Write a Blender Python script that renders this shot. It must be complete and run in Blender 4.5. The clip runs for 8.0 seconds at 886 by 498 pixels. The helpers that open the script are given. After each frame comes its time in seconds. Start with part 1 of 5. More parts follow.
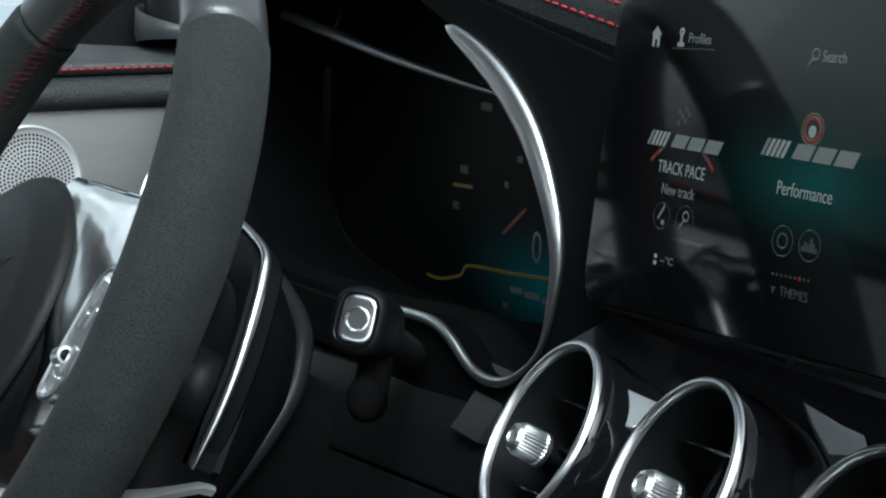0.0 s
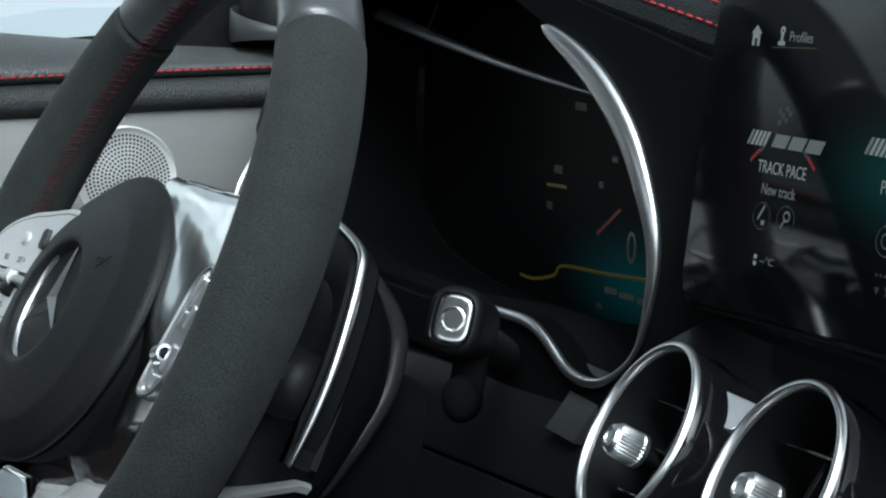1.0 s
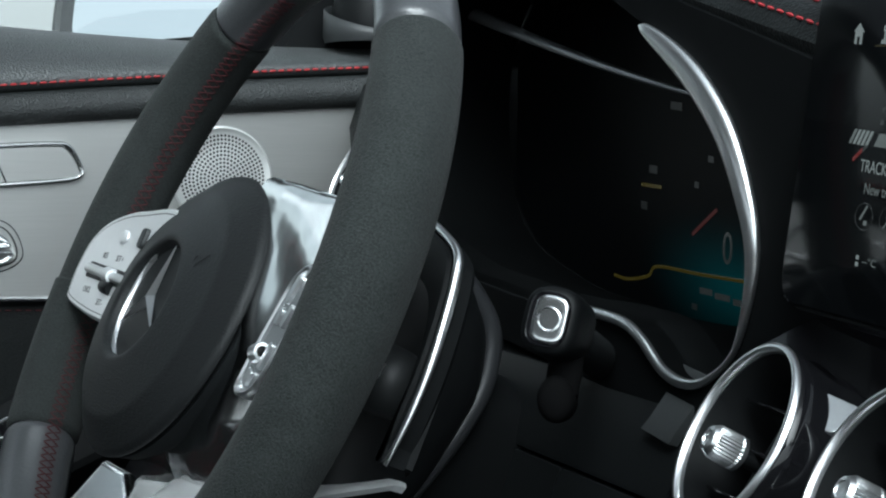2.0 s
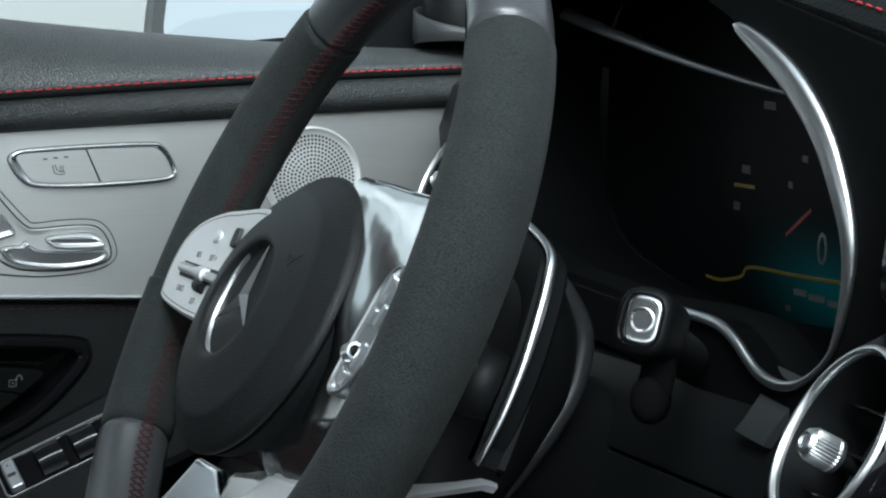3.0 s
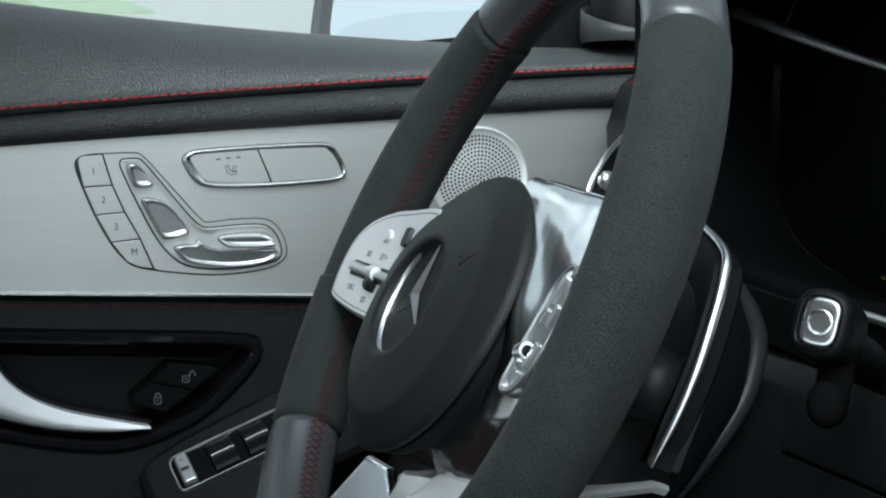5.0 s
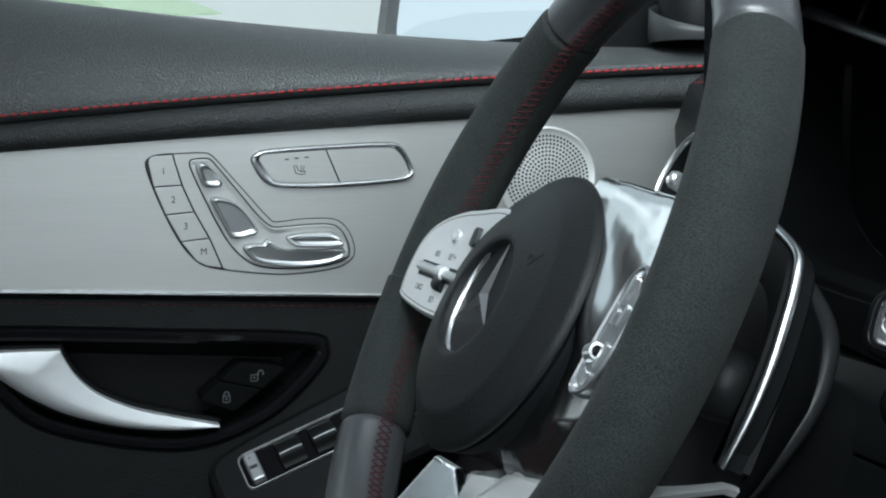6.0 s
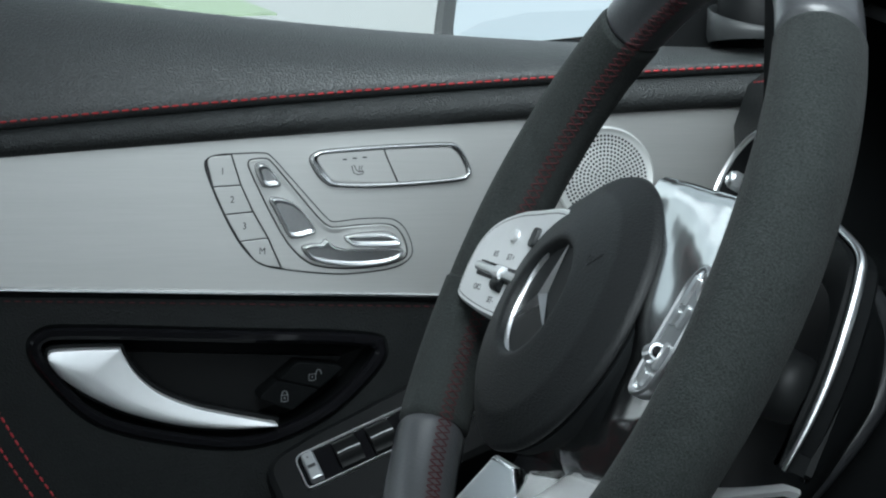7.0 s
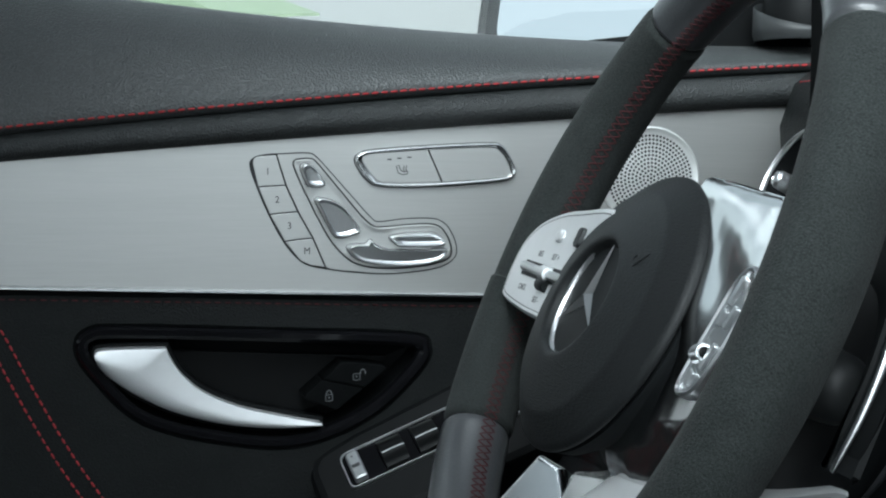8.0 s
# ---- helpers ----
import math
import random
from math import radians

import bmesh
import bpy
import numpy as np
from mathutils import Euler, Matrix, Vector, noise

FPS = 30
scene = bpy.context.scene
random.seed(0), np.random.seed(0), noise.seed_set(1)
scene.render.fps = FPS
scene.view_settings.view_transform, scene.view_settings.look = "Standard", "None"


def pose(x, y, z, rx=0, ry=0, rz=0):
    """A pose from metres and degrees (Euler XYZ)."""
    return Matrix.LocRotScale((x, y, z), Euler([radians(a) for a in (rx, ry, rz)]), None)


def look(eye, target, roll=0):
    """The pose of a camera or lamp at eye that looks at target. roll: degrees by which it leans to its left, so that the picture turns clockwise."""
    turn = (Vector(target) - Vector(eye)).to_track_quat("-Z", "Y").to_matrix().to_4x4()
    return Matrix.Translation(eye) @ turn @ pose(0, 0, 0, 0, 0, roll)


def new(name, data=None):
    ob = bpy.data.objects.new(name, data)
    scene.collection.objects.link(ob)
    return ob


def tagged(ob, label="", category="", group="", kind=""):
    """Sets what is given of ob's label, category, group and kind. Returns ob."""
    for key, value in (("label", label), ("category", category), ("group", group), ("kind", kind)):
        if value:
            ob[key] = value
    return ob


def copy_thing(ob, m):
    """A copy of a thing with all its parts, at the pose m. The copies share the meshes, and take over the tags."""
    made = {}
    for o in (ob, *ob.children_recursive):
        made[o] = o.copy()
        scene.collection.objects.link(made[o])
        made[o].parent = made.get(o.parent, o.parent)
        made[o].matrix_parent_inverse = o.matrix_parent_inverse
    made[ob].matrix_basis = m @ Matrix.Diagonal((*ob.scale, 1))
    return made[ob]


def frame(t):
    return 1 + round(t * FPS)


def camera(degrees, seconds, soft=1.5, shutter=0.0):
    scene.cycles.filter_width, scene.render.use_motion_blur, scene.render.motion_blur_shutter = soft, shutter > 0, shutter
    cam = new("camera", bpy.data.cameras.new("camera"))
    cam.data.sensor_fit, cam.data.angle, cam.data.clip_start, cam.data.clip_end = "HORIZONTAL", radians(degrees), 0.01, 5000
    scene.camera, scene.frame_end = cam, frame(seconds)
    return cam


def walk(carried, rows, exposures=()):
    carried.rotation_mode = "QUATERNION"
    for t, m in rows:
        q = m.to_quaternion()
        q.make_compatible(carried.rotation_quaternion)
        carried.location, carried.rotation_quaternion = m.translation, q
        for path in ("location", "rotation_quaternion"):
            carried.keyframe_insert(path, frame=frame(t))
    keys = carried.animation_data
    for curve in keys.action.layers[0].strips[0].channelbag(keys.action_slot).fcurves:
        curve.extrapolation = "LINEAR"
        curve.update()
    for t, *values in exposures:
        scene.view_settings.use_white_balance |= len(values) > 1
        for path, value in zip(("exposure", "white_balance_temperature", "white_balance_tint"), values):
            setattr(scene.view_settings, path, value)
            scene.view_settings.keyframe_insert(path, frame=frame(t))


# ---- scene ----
# World: x forward in the car, y towards the driver's door, z up. Metres.
# Doors and wheel are laid out in the frame of the camera's pan; CAR sets that frame upright in the world.
cam = camera(30.28, 8.0, soft=2.1)
PIVOT, REACH, SIDE = Vector((0, 0, 1.10)), 0.06, -0.0046
AX_U = Vector((-0.0489, -0.1210, 0.9914)).normalized()
AX_F = Vector((0.9972, -0.0629, 0.0415))
AX_F = (AX_F - AX_U * AX_F.dot(AX_U)).normalized()
AX_L = AX_U.cross(AX_F)
CAR = Matrix.Translation(PIVOT) @ Matrix((AX_F, AX_L, AX_U)).to_4x4() @ Matrix.Translation(-PIVOT)
PAN = [(0.0, -10.43), (0.5, -8.91), (1.0, -7.37), (1.5, -5.92), (1.7, -5.27), (2.8, -1.90), (3.0, -1.34), (3.5, 0.0), (4.0, 1.48),
       (4.5, 2.83), (4.7, 3.39), (6.0, 6.42), (6.5, 7.41), (7.0, 8.33), (7.5, 9.09), (8.0, 9.80)]
walk(cam, [(t, CAR @ Matrix.Translation(PIVOT) @ pose(0, 0, 0, 0, 0, a - 22.0) @ pose(SIDE, REACH, 0, 90 - 2.71, 0, 0)) for t, a in PAN],
     exposures=[(0.0, 1.15, 5800, 0), (8.0, 1.15, 5800, 0)])

# ---- light ----
world = bpy.data.worlds.new("sky")
scene.world = world
world.use_nodes = True
wn, wl = world.node_tree.nodes, world.node_tree.links
sky = wn.new("ShaderNodeTexSky")
sky.sky_type, sky.sun_disc = "NISHITA", False
sky.sun_elevation, sky.sun_rotation = radians(50), radians(205)
sky.air_density, sky.dust_density = 1.0, 4.0
haze, grey = wn.new("ShaderNodeMix"), wn.new("ShaderNodeRGBToBW")
haze.data_type = "RGBA"
haze.inputs["Factor"].default_value = 0.90
wl.new(sky.outputs[0], grey.inputs[0])
wl.new(sky.outputs[0], haze.inputs["A"])
wl.new(grey.outputs[0], haze.inputs["B"])
wl.new(haze.outputs["Result"], wn["Background"].inputs[0])
wn["Background"].inputs[1].default_value = 0.15
sun_data = bpy.data.lights.new("sun", "SUN")
sun_data.energy, sun_data.angle, sun_data.color = 1.2, radians(40), (1.0, 0.99, 0.97)
sun = new("sun", sun_data)
sun.matrix_world = look((-2.0, -4.2, 6.5), (0.2, 0.7, 1.0))

# ---- materials ----


def mat(name, color, rough=0.5, metal=0.0, grain=0.0, scale=400.0, vary=0.15, stretch=(1, 1, 1), coat=0.0, sheen=0.0, cell=False, spec=0.5, emit=None, power=0.0, deep=0.0006, speck=0.45):
    m = bpy.data.materials.new(name)
    m.use_nodes = True
    n, l = m.node_tree.nodes, m.node_tree.links
    b = n["Principled BSDF"]
    b.inputs["Roughness"].default_value, b.inputs["Metallic"].default_value = rough, metal
    b.inputs["Coat Weight"].default_value, b.inputs["Coat Roughness"].default_value = coat, 0.04
    b.inputs["Sheen Weight"].default_value, b.inputs["Specular IOR Level"].default_value = sheen, spec
    b.inputs["Base Color"].default_value = (*color, 1)
    if emit:
        b.inputs["Emission Color"].default_value, b.inputs["Emission Strength"].default_value = (*emit, 1), power
    if not vary and not grain:
        return m
    co = n.new("ShaderNodeTexCoord")
    mp = n.new("ShaderNodeMapping")
    mp.inputs["Scale"].default_value = stretch
    l.new(co.outputs["Object"], mp.inputs[0])
    big = n.new("ShaderNodeTexNoise")
    big.inputs["Scale"].default_value, big.inputs["Detail"].default_value = scale * 0.06, 5
    l.new(mp.outputs[0], big.inputs["Vector"])
    if cell:
        fine = n.new("ShaderNodeTexVoronoi")
        fine.inputs["Scale"].default_value = scale
        warp = n.new("ShaderNodeTexNoise")
        warp.inputs["Scale"].default_value = scale * 0.5
        add = n.new("ShaderNodeVectorMath")
        add.operation = "MULTIPLY_ADD"
        add.inputs[1].default_value = (0.8 / scale,) * 3
        l.new(mp.outputs[0], warp.inputs["Vector"])
        l.new(warp.outputs["Color"], add.inputs[0])
        l.new(mp.outputs[0], add.inputs[2])
        l.new(add.outputs[0], fine.inputs["Vector"])
        height = fine.outputs["Distance"]
    else:
        fine = n.new("ShaderNodeTexNoise")
        fine.inputs["Scale"].default_value, fine.inputs["Detail"].default_value = scale, 3
        l.new(mp.outputs[0], fine.inputs["Vector"])
        height = fine.outputs[0]
    mix = n.new("ShaderNodeMath")
    mix.operation = "MULTIPLY_ADD"
    mix.inputs[1].default_value = 1 - speck
    half = n.new("ShaderNodeMath")
    half.operation = "MULTIPLY"
    half.inputs[1].default_value = speck
    l.new(height, half.inputs[0])
    l.new(big.outputs[0], mix.inputs[0])
    l.new(half.outputs[0], mix.inputs[2])
    ramp = n.new("ShaderNodeMapRange")
    ramp.inputs[1].default_value, ramp.inputs[2].default_value = 0.25, 0.75
    ramp.inputs[3].default_value, ramp.inputs[4].default_value = 1 - vary, 1 + vary
    l.new(mix.outputs[0], ramp.inputs[0])
    tint = n.new("ShaderNodeVectorMath")
    tint.operation = "SCALE"
    tint.inputs[0].default_value = color
    l.new(ramp.outputs[0], tint.inputs["Scale"])
    l.new(tint.outputs[0], b.inputs["Base Color"])
    rr = n.new("ShaderNodeMapRange")
    rr.inputs[3].default_value, rr.inputs[4].default_value = max(0.02, rough * (1 - 0.5 * vary)), min(1, rough * (1 + 0.5 * vary))
    l.new(big.outputs[0], rr.inputs[0])
    l.new(rr.outputs[0], b.inputs["Roughness"])
    if grain:
        bump = n.new("ShaderNodeBump")
        bump.inputs["Strength"].default_value, bump.inputs["Distance"].default_value = grain, deep
        l.new(height, bump.inputs["Height"])
        l.new(bump.outputs[0], b.inputs["Normal"])
    return m


SUEDE = mat("black_suede", (0.0236, 0.0268, 0.0261), 0.95, grain=0.9, scale=1250, vary=0.75, sheen=0.05, spec=0.15, deep=0.0006, speck=0.75)
LEATHER = mat("black_leather", (0.0275, 0.0310, 0.0316), 0.46, grain=1.0, scale=700, vary=0.42, cell=True, spec=0.75, deep=0.00045, sheen=0.08, speck=0.7)
# Finer grain than LEATHER, and darker: the roll's shade is in the colour.
ROLL = mat("fine_grained_shaded_leather", (0.021, 0.0232, 0.0236), 0.52, grain=1.0, scale=800, vary=0.4, cell=True, spec=0.45, deep=0.0006, speck=0.7)
# Smoother than LEATHER, and darker: shade on the lower door is in the colour.
NAPPA = mat("smooth_shaded_hide", (0.0082, 0.0094, 0.0096), 0.50, grain=0.5, scale=800, vary=0.3, cell=True, spec=0.15)
LEATHER_RIM = mat("smooth_black_leather", (0.055, 0.057, 0.061), 0.30, grain=0.12, scale=700, vary=0.12, cell=True, spec=0.7)
PAD = mat("grained_airbag_plastic", (0.0082, 0.0091, 0.0097), 0.52, grain=0.55, scale=520, vary=0.12, stretch=(1, 2.6, 1), spec=0.32)
ALU = mat("brushed_aluminium", (0.485, 0.487, 0.478), 0.50, 1.0, grain=0.08, scale=900, vary=0.06, stretch=(0.03, 1, 1))
MESH = mat("perforated_metal", (0.66, 0.67, 0.66), 0.42, 0.6, scale=500, vary=0.05)
SILVER = mat("satin_silver", (0.78, 0.79, 0.80), 0.22, 1.0, scale=300, vary=0.06)
SATIN = mat("matt_silver_paint", (0.80, 0.81, 0.82), 0.36, 0.45, grain=0.03, scale=2000, vary=0.04)
RING = mat("brushed_silver", (0.82, 0.83, 0.84), 0.32, 1.0, grain=0.02, scale=500, vary=0.06)
POLISHED = mat("polished_silver", (0.74, 0.745, 0.75), 0.15, 1.0, grain=0.5, scale=13, vary=0.05, stretch=(1, 0.35, 1), deep=0.0060)
CHROME = mat("chrome", (0.85, 0.86, 0.88), 0.10, 1.0, scale=150, vary=0.03)
GLOSS = mat("piano_black", (0.006, 0.006, 0.007), 0.07, scale=60, vary=0.3, spec=0.28)
PLASTIC = mat("black_plastic", (0.0042, 0.0047, 0.0051), 0.5, grain=0.15, scale=1400, vary=0.15, spec=0.14)
SOFT = mat("soft_dark_plastic", (0.0075, 0.0084, 0.0090), 0.45, grain=0.2, scale=1200, vary=0.15, spec=0.15)
COVER = mat("satin_dark_plastic", (0.0052, 0.0057, 0.0062), 0.44, grain=0.10, scale=1400, vary=0.15, spec=0.14)
MATT = mat("matt_black_lining", (0.0085, 0.0098, 0.0105), 0.8, grain=0.1, scale=1400, vary=0.15, spec=0.12)
# Darker than MATT: the shade round the instruments is in this colour.
LINING = mat("shaded_black_lining", (0.0034, 0.0039, 0.0042), 0.75, grain=0.1, scale=1400, vary=0.15, spec=0.06)
# Lighter than COVER: carries the highlight on the column cover's edge.
LIP = mat("cover_edge_highlight", (0.020, 0.021, 0.023), 0.36, grain=0.1, scale=1200, vary=0.12, spec=0.6)
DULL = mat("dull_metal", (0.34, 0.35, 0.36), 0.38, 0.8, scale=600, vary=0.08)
GREY = mat("grey_soft_plastic", (0.022, 0.024, 0.025), 0.5, grain=0.1, scale=900, vary=0.12)
RED = mat("red_thread", (0.36, 0.026, 0.032), 0.7, scale=3000, vary=0.25)
RED_DARK = mat("dark_red_thread", (0.060, 0.005, 0.008), 0.8, scale=3000, vary=0.4)
INK = mat("black_ink", (0.01, 0.01, 0.011), 0.6, vary=0)
GREY_INK = mat("grey_print_on_silver", (0.16, 0.16, 0.165), 0.6, vary=0)
WHITE_INK = mat("grey_print", (0.10, 0.105, 0.11), 0.6, vary=0)
DEEP = mat("dark_void", (0.003, 0.003, 0.0032), 0.9, scale=100, vary=0.2, spec=0.04)
PAINT = mat("silver_car_paint", (0.55, 0.57, 0.60), 0.3, 0.5, coat=0.8, scale=300, vary=0.05)
CLOTH = mat("black_headliner", (0.07, 0.07, 0.07), 0.95, grain=0.2, scale=900, vary=0.1)
LIT = mat("lit_white", (0.02, 0.02, 0.02), 0.2, vary=0, emit=(0.80, 0.86, 0.82), power=0.085)
LIT_SOFT = mat("lit_pale", (0.02, 0.02, 0.02), 0.2, vary=0, emit=(0.70, 0.76, 0.72), power=0.055)
LIT_DIM = mat("lit_grey", (0.02, 0.02, 0.02), 0.2, vary=0, emit=(0.55, 0.60, 0.58), power=0.013)
LIT_FAINT = mat("lit_faint", (0.01, 0.01, 0.01), 0.3, vary=0, emit=(0.55, 0.60, 0.58), power=0.0055)
LIT_NEEDLE = mat("lit_needle", (0.02, 0.01, 0.01), 0.3, vary=0, emit=(1.0, 0.08, 0.06), power=0.014)
LIT_RED = mat("lit_red", (0.02, 0.01, 0.01), 0.2, vary=0, emit=(1.0, 0.06, 0.05), power=0.04)
LIT_YELLOW = mat("lit_yellow", (0.02, 0.02, 0.01), 0.2, vary=0, emit=(1.0, 0.72, 0.10), power=0.011)


def glass_mat(name, tint=(1, 1, 1)):
    m = bpy.data.materials.new(name)
    m.use_nodes = True
    b = m.node_tree.nodes["Principled BSDF"]
    b.inputs["Transmission Weight"].default_value, b.inputs["Roughness"].default_value = 1.0, 0.0
    b.inputs["IOR"].default_value, b.inputs["Base Color"].default_value = 1.45, (*tint, 1)
    return m


GLASS = glass_mat("window_glass", (0.93, 0.97, 0.95))


def glow_mat(name, color, power, centre, size, rough=0.05, gloss=0.4):
    """A lit panel whose colour fades from a centre."""
    m = bpy.data.materials.new(name)
    m.use_nodes = True
    n, l = m.node_tree.nodes, m.node_tree.links
    b = n["Principled BSDF"]
    b.inputs["Base Color"].default_value = (0.003, 0.0035, 0.004, 1)
    b.inputs["Specular IOR Level"].default_value = gloss
    b.inputs["Roughness"].default_value = rough
    co, mp, gr = n.new("ShaderNodeTexCoord"), n.new("ShaderNodeMapping"), n.new("ShaderNodeTexGradient")
    gr.gradient_type = "QUADRATIC_SPHERE"
    mp.vector_type = "TEXTURE"
    mp.inputs["Location"].default_value, mp.inputs["Scale"].default_value = (*centre, 0), (*size, 1)
    l.new(co.outputs["Object"], mp.inputs[0])
    l.new(mp.outputs[0], gr.inputs[0])
    mul = n.new("ShaderNodeMath")
    mul.operation = "MULTIPLY"
    mul.inputs[1].default_value = power
    l.new(gr.outputs[1], mul.inputs[0])
    b.inputs["Emission Color"].default_value = (*color, 1)
    l.new(mul.outputs[0], b.inputs["Emission Strength"])
    return m


# ---- mesh helpers ----


def part(name, bm, material, parent=None, label="", m=None, smooth=38):
    """One mesh object out of a bmesh, under a thing or a part; m places it in its parent."""
    bmesh.ops.recalc_face_normals(bm, faces=bm.faces)
    me = bpy.data.meshes.new(name)
    bm.to_mesh(me)
    bm.free()
    me.materials.append(material)
    if smooth:
        me.shade_smooth()
        me.set_sharp_from_angle(angle=radians(smooth))
        for f in me.polygons:
            if f.loop_total > 4:
                f.use_smooth = False
    ob = new(name, me)
    ob.parent = parent
    if m is not None:
        ob.matrix_basis = m
    return tagged(ob, label)


def thing(name, m, label, category, group="", kind=""):
    ob = new(name)
    ob.empty_display_size = 0.02
    ob.matrix_basis = CAR @ m
    return tagged(ob, label, category, group, kind)


def fillet(pts, n=6):
    """A closed outline from corners (x, y, radius)."""
    out = []
    k = len(pts)
    for i in range(k):
        p = Vector(pts[i][:2])
        a, b = Vector(pts[i - 1][:2]) - p, Vector(pts[(i + 1) % k][:2]) - p
        la, lb = a.length, b.length
        a, b = a / la, b / lb
        ang = math.acos(max(-1, min(1, a.dot(b))))
        r = pts[i][2]
        if r <= 0 or ang > 3.1:
            out.append(p)
            continue
        d = min(r / math.tan(ang / 2), 0.49 * la, 0.49 * lb)
        s, e = p + a * d, p + b * d
        for j in range(n + 1):
            t = j / n
            out.append((1 - t) ** 2 * s + 2 * t * (1 - t) * p + t * t * e)
    return out


def spline(pts, n=8, closed=True):
    """A smooth outline through points."""
    k = len(pts)
    P = [Vector(p) for p in pts]
    out = []
    for i in range(k if closed else k - 1):
        if closed:
            p0, p1, p2, p3 = P[i - 1], P[i], P[(i + 1) % k], P[(i + 2) % k]
        else:
            p0, p1, p2, p3 = P[max(i - 1, 0)], P[i], P[i + 1], P[min(i + 2, k - 1)]
        for j in range(n):
            t = j / n
            out.append(0.5 * (2 * p1 + (p2 - p0) * t + (2 * p0 - 5 * p1 + 4 * p2 - p3) * t * t + (3 * p1 - p0 - 3 * p2 + p3) * t ** 3))
    if not closed:
        out.append(P[-1])
    return out


def area(o):
    return sum(o[i - 1][0] * o[i][1] - o[i][0] * o[i - 1][1] for i in range(len(o))) / 2


def inset(o, d):
    """The outline moved inwards by d."""
    s = 1 if area(o) > 0 else -1
    out, k = [], len(o)
    for i in range(k):
        a, b = (o[i] - o[i - 1]), (o[(i + 1) % k] - o[i])
        na, nb = Vector((-a.y, a.x)), Vector((-b.y, b.x))
        na = na.normalized() if na.length > 1e-9 else nb.normalized()
        nb = nb.normalized() if nb.length > 1e-9 else na
        v = na + nb
        q = v.length_squared
        out.append(o[i] + s * d * (v * (2 / q) if q > 0.5 else na))
    return out


def shrink(o, d):
    """The outline scaled about its middle so that its box loses d on each side."""
    xs, ys = [p.x for p in o], [p.y for p in o]
    c = Vector(((min(xs) + max(xs)) / 2, (min(ys) + max(ys)) / 2))
    fx, fy = 1 - 2 * d / (max(xs) - min(xs)), 1 - 2 * d / (max(ys) - min(ys))
    return [Vector((c.x + (p.x - c.x) * fx, c.y + (p.y - c.y) * fy)) for p in o]


def plate(outline, profile, inset=inset):
    """A solid on an outline: profile is (inset, z) from the back to the front, capped at both ends."""
    bm = bmesh.new()
    o = [Vector(p) for p in outline]
    rings = []
    for d, z in profile:
        rings.append([bm.verts.new((p.x, p.y, z)) for p in (inset(o, d) if d else o)])
    k = len(o)
    for a, b in zip(rings, rings[1:]):
        for i in range(k):
            bm.faces.new((a[i - 1], a[i], b[i], b[i - 1]))
    bm.faces.new(rings[0][::-1])
    bm.faces.new(rings[-1])
    return bm


def slab(outline, depth, bevel=0.001, z=0.0):
    b = bevel
    return plate(outline, [(0, z), (0, z + depth - b), (0.3 * b, z + depth - 0.3 * b), (b, z + depth)])


def pierced(outer, holes, depth, z=0.0, edge=0.001):
    """A plate with openings through it."""
    bm = bmesh.new()
    loops = []
    for o, s in [(outer, 1)] + [(h, -1) for h in holes]:
        back = [bm.verts.new((p[0], p[1], z)) for p in o]
        mid = [bm.verts.new((p[0], p[1], z + depth - edge)) for p in o]
        fo = inset([Vector(p) for p in o], s * edge)
        front = [bm.verts.new((p.x, p.y, z + depth)) for p in fo]
        k = len(o)
        for a, b in ((back, mid), (mid, front)):
            for i in range(k):
                bm.faces.new((a[i - 1], a[i], b[i], b[i - 1]))
        loops.append((back, front))
    for side in (0, 1):
        edges = []
        for lp in loops:
            v = lp[side]
            edges += [bm.edges.get((v[i - 1], v[i])) for i in range(len(v))]
        bmesh.ops.triangle_fill(bm, use_beauty=True, use_dissolve=False, edges=edges)
    return bm


def holed(outer, hole, depth, z=0.0, edge=0.001):
    return pierced(outer, [hole], depth, z, edge)


def sweep(path, size, closed=False, n=14, up=None, cap=True):
    """A tube along a path; size(i) gives the half widths across (along `up`, and square to it)."""
    bm = bmesh.new()
    P = [Vector(p) for p in path]
    k = len(P)
    rings = []
    ref = Vector(up) if up else None
    for i in range(k):
        if closed:
            t = (P[(i + 1) % k] - P[i - 1]).normalized()
        else:
            t = (P[min(i + 1, k - 1)] - P[max(i - 1, 0)]).normalized()
        if ref is None:
            ref = t.orthogonal()
        a = (ref - t * ref.dot(t)).normalized()
        if not up:
            ref = a
        b = t.cross(a)
        sa, sb = size(i) if callable(size) else size
        rings.append([bm.verts.new(P[i] + a * (sa * math.cos(2 * math.pi * j / n)) + b * (sb * math.sin(2 * math.pi * j / n))) for j in range(n)])
    for i in range(k if closed else k - 1):
        a, b = rings[i], rings[(i + 1) % k]
        for j in range(n):
            bm.faces.new((a[j - 1], a[j], b[j], b[j - 1]))
    if not closed and cap:
        bm.faces.new(rings[0][::-1])
        bm.faces.new(rings[-1])
    return bm


def lathe(profile, n=48, sx=1.0, sy=1.0, cap=True):
    """A turned solid about z: profile is (radius, z)."""
    bm = bmesh.new()
    rings = [[bm.verts.new((r * sx * math.cos(2 * math.pi * j / n), r * sy * math.sin(2 * math.pi * j / n), z)) for j in range(n)] for r, z in profile]
    for a, b in zip(rings, rings[1:]):
        for j in range(n):
            bm.faces.new((a[j - 1], a[j], b[j], b[j - 1]))
    if cap:
        bm.faces.new(rings[0][::-1])
        bm.faces.new(rings[-1])
    return bm


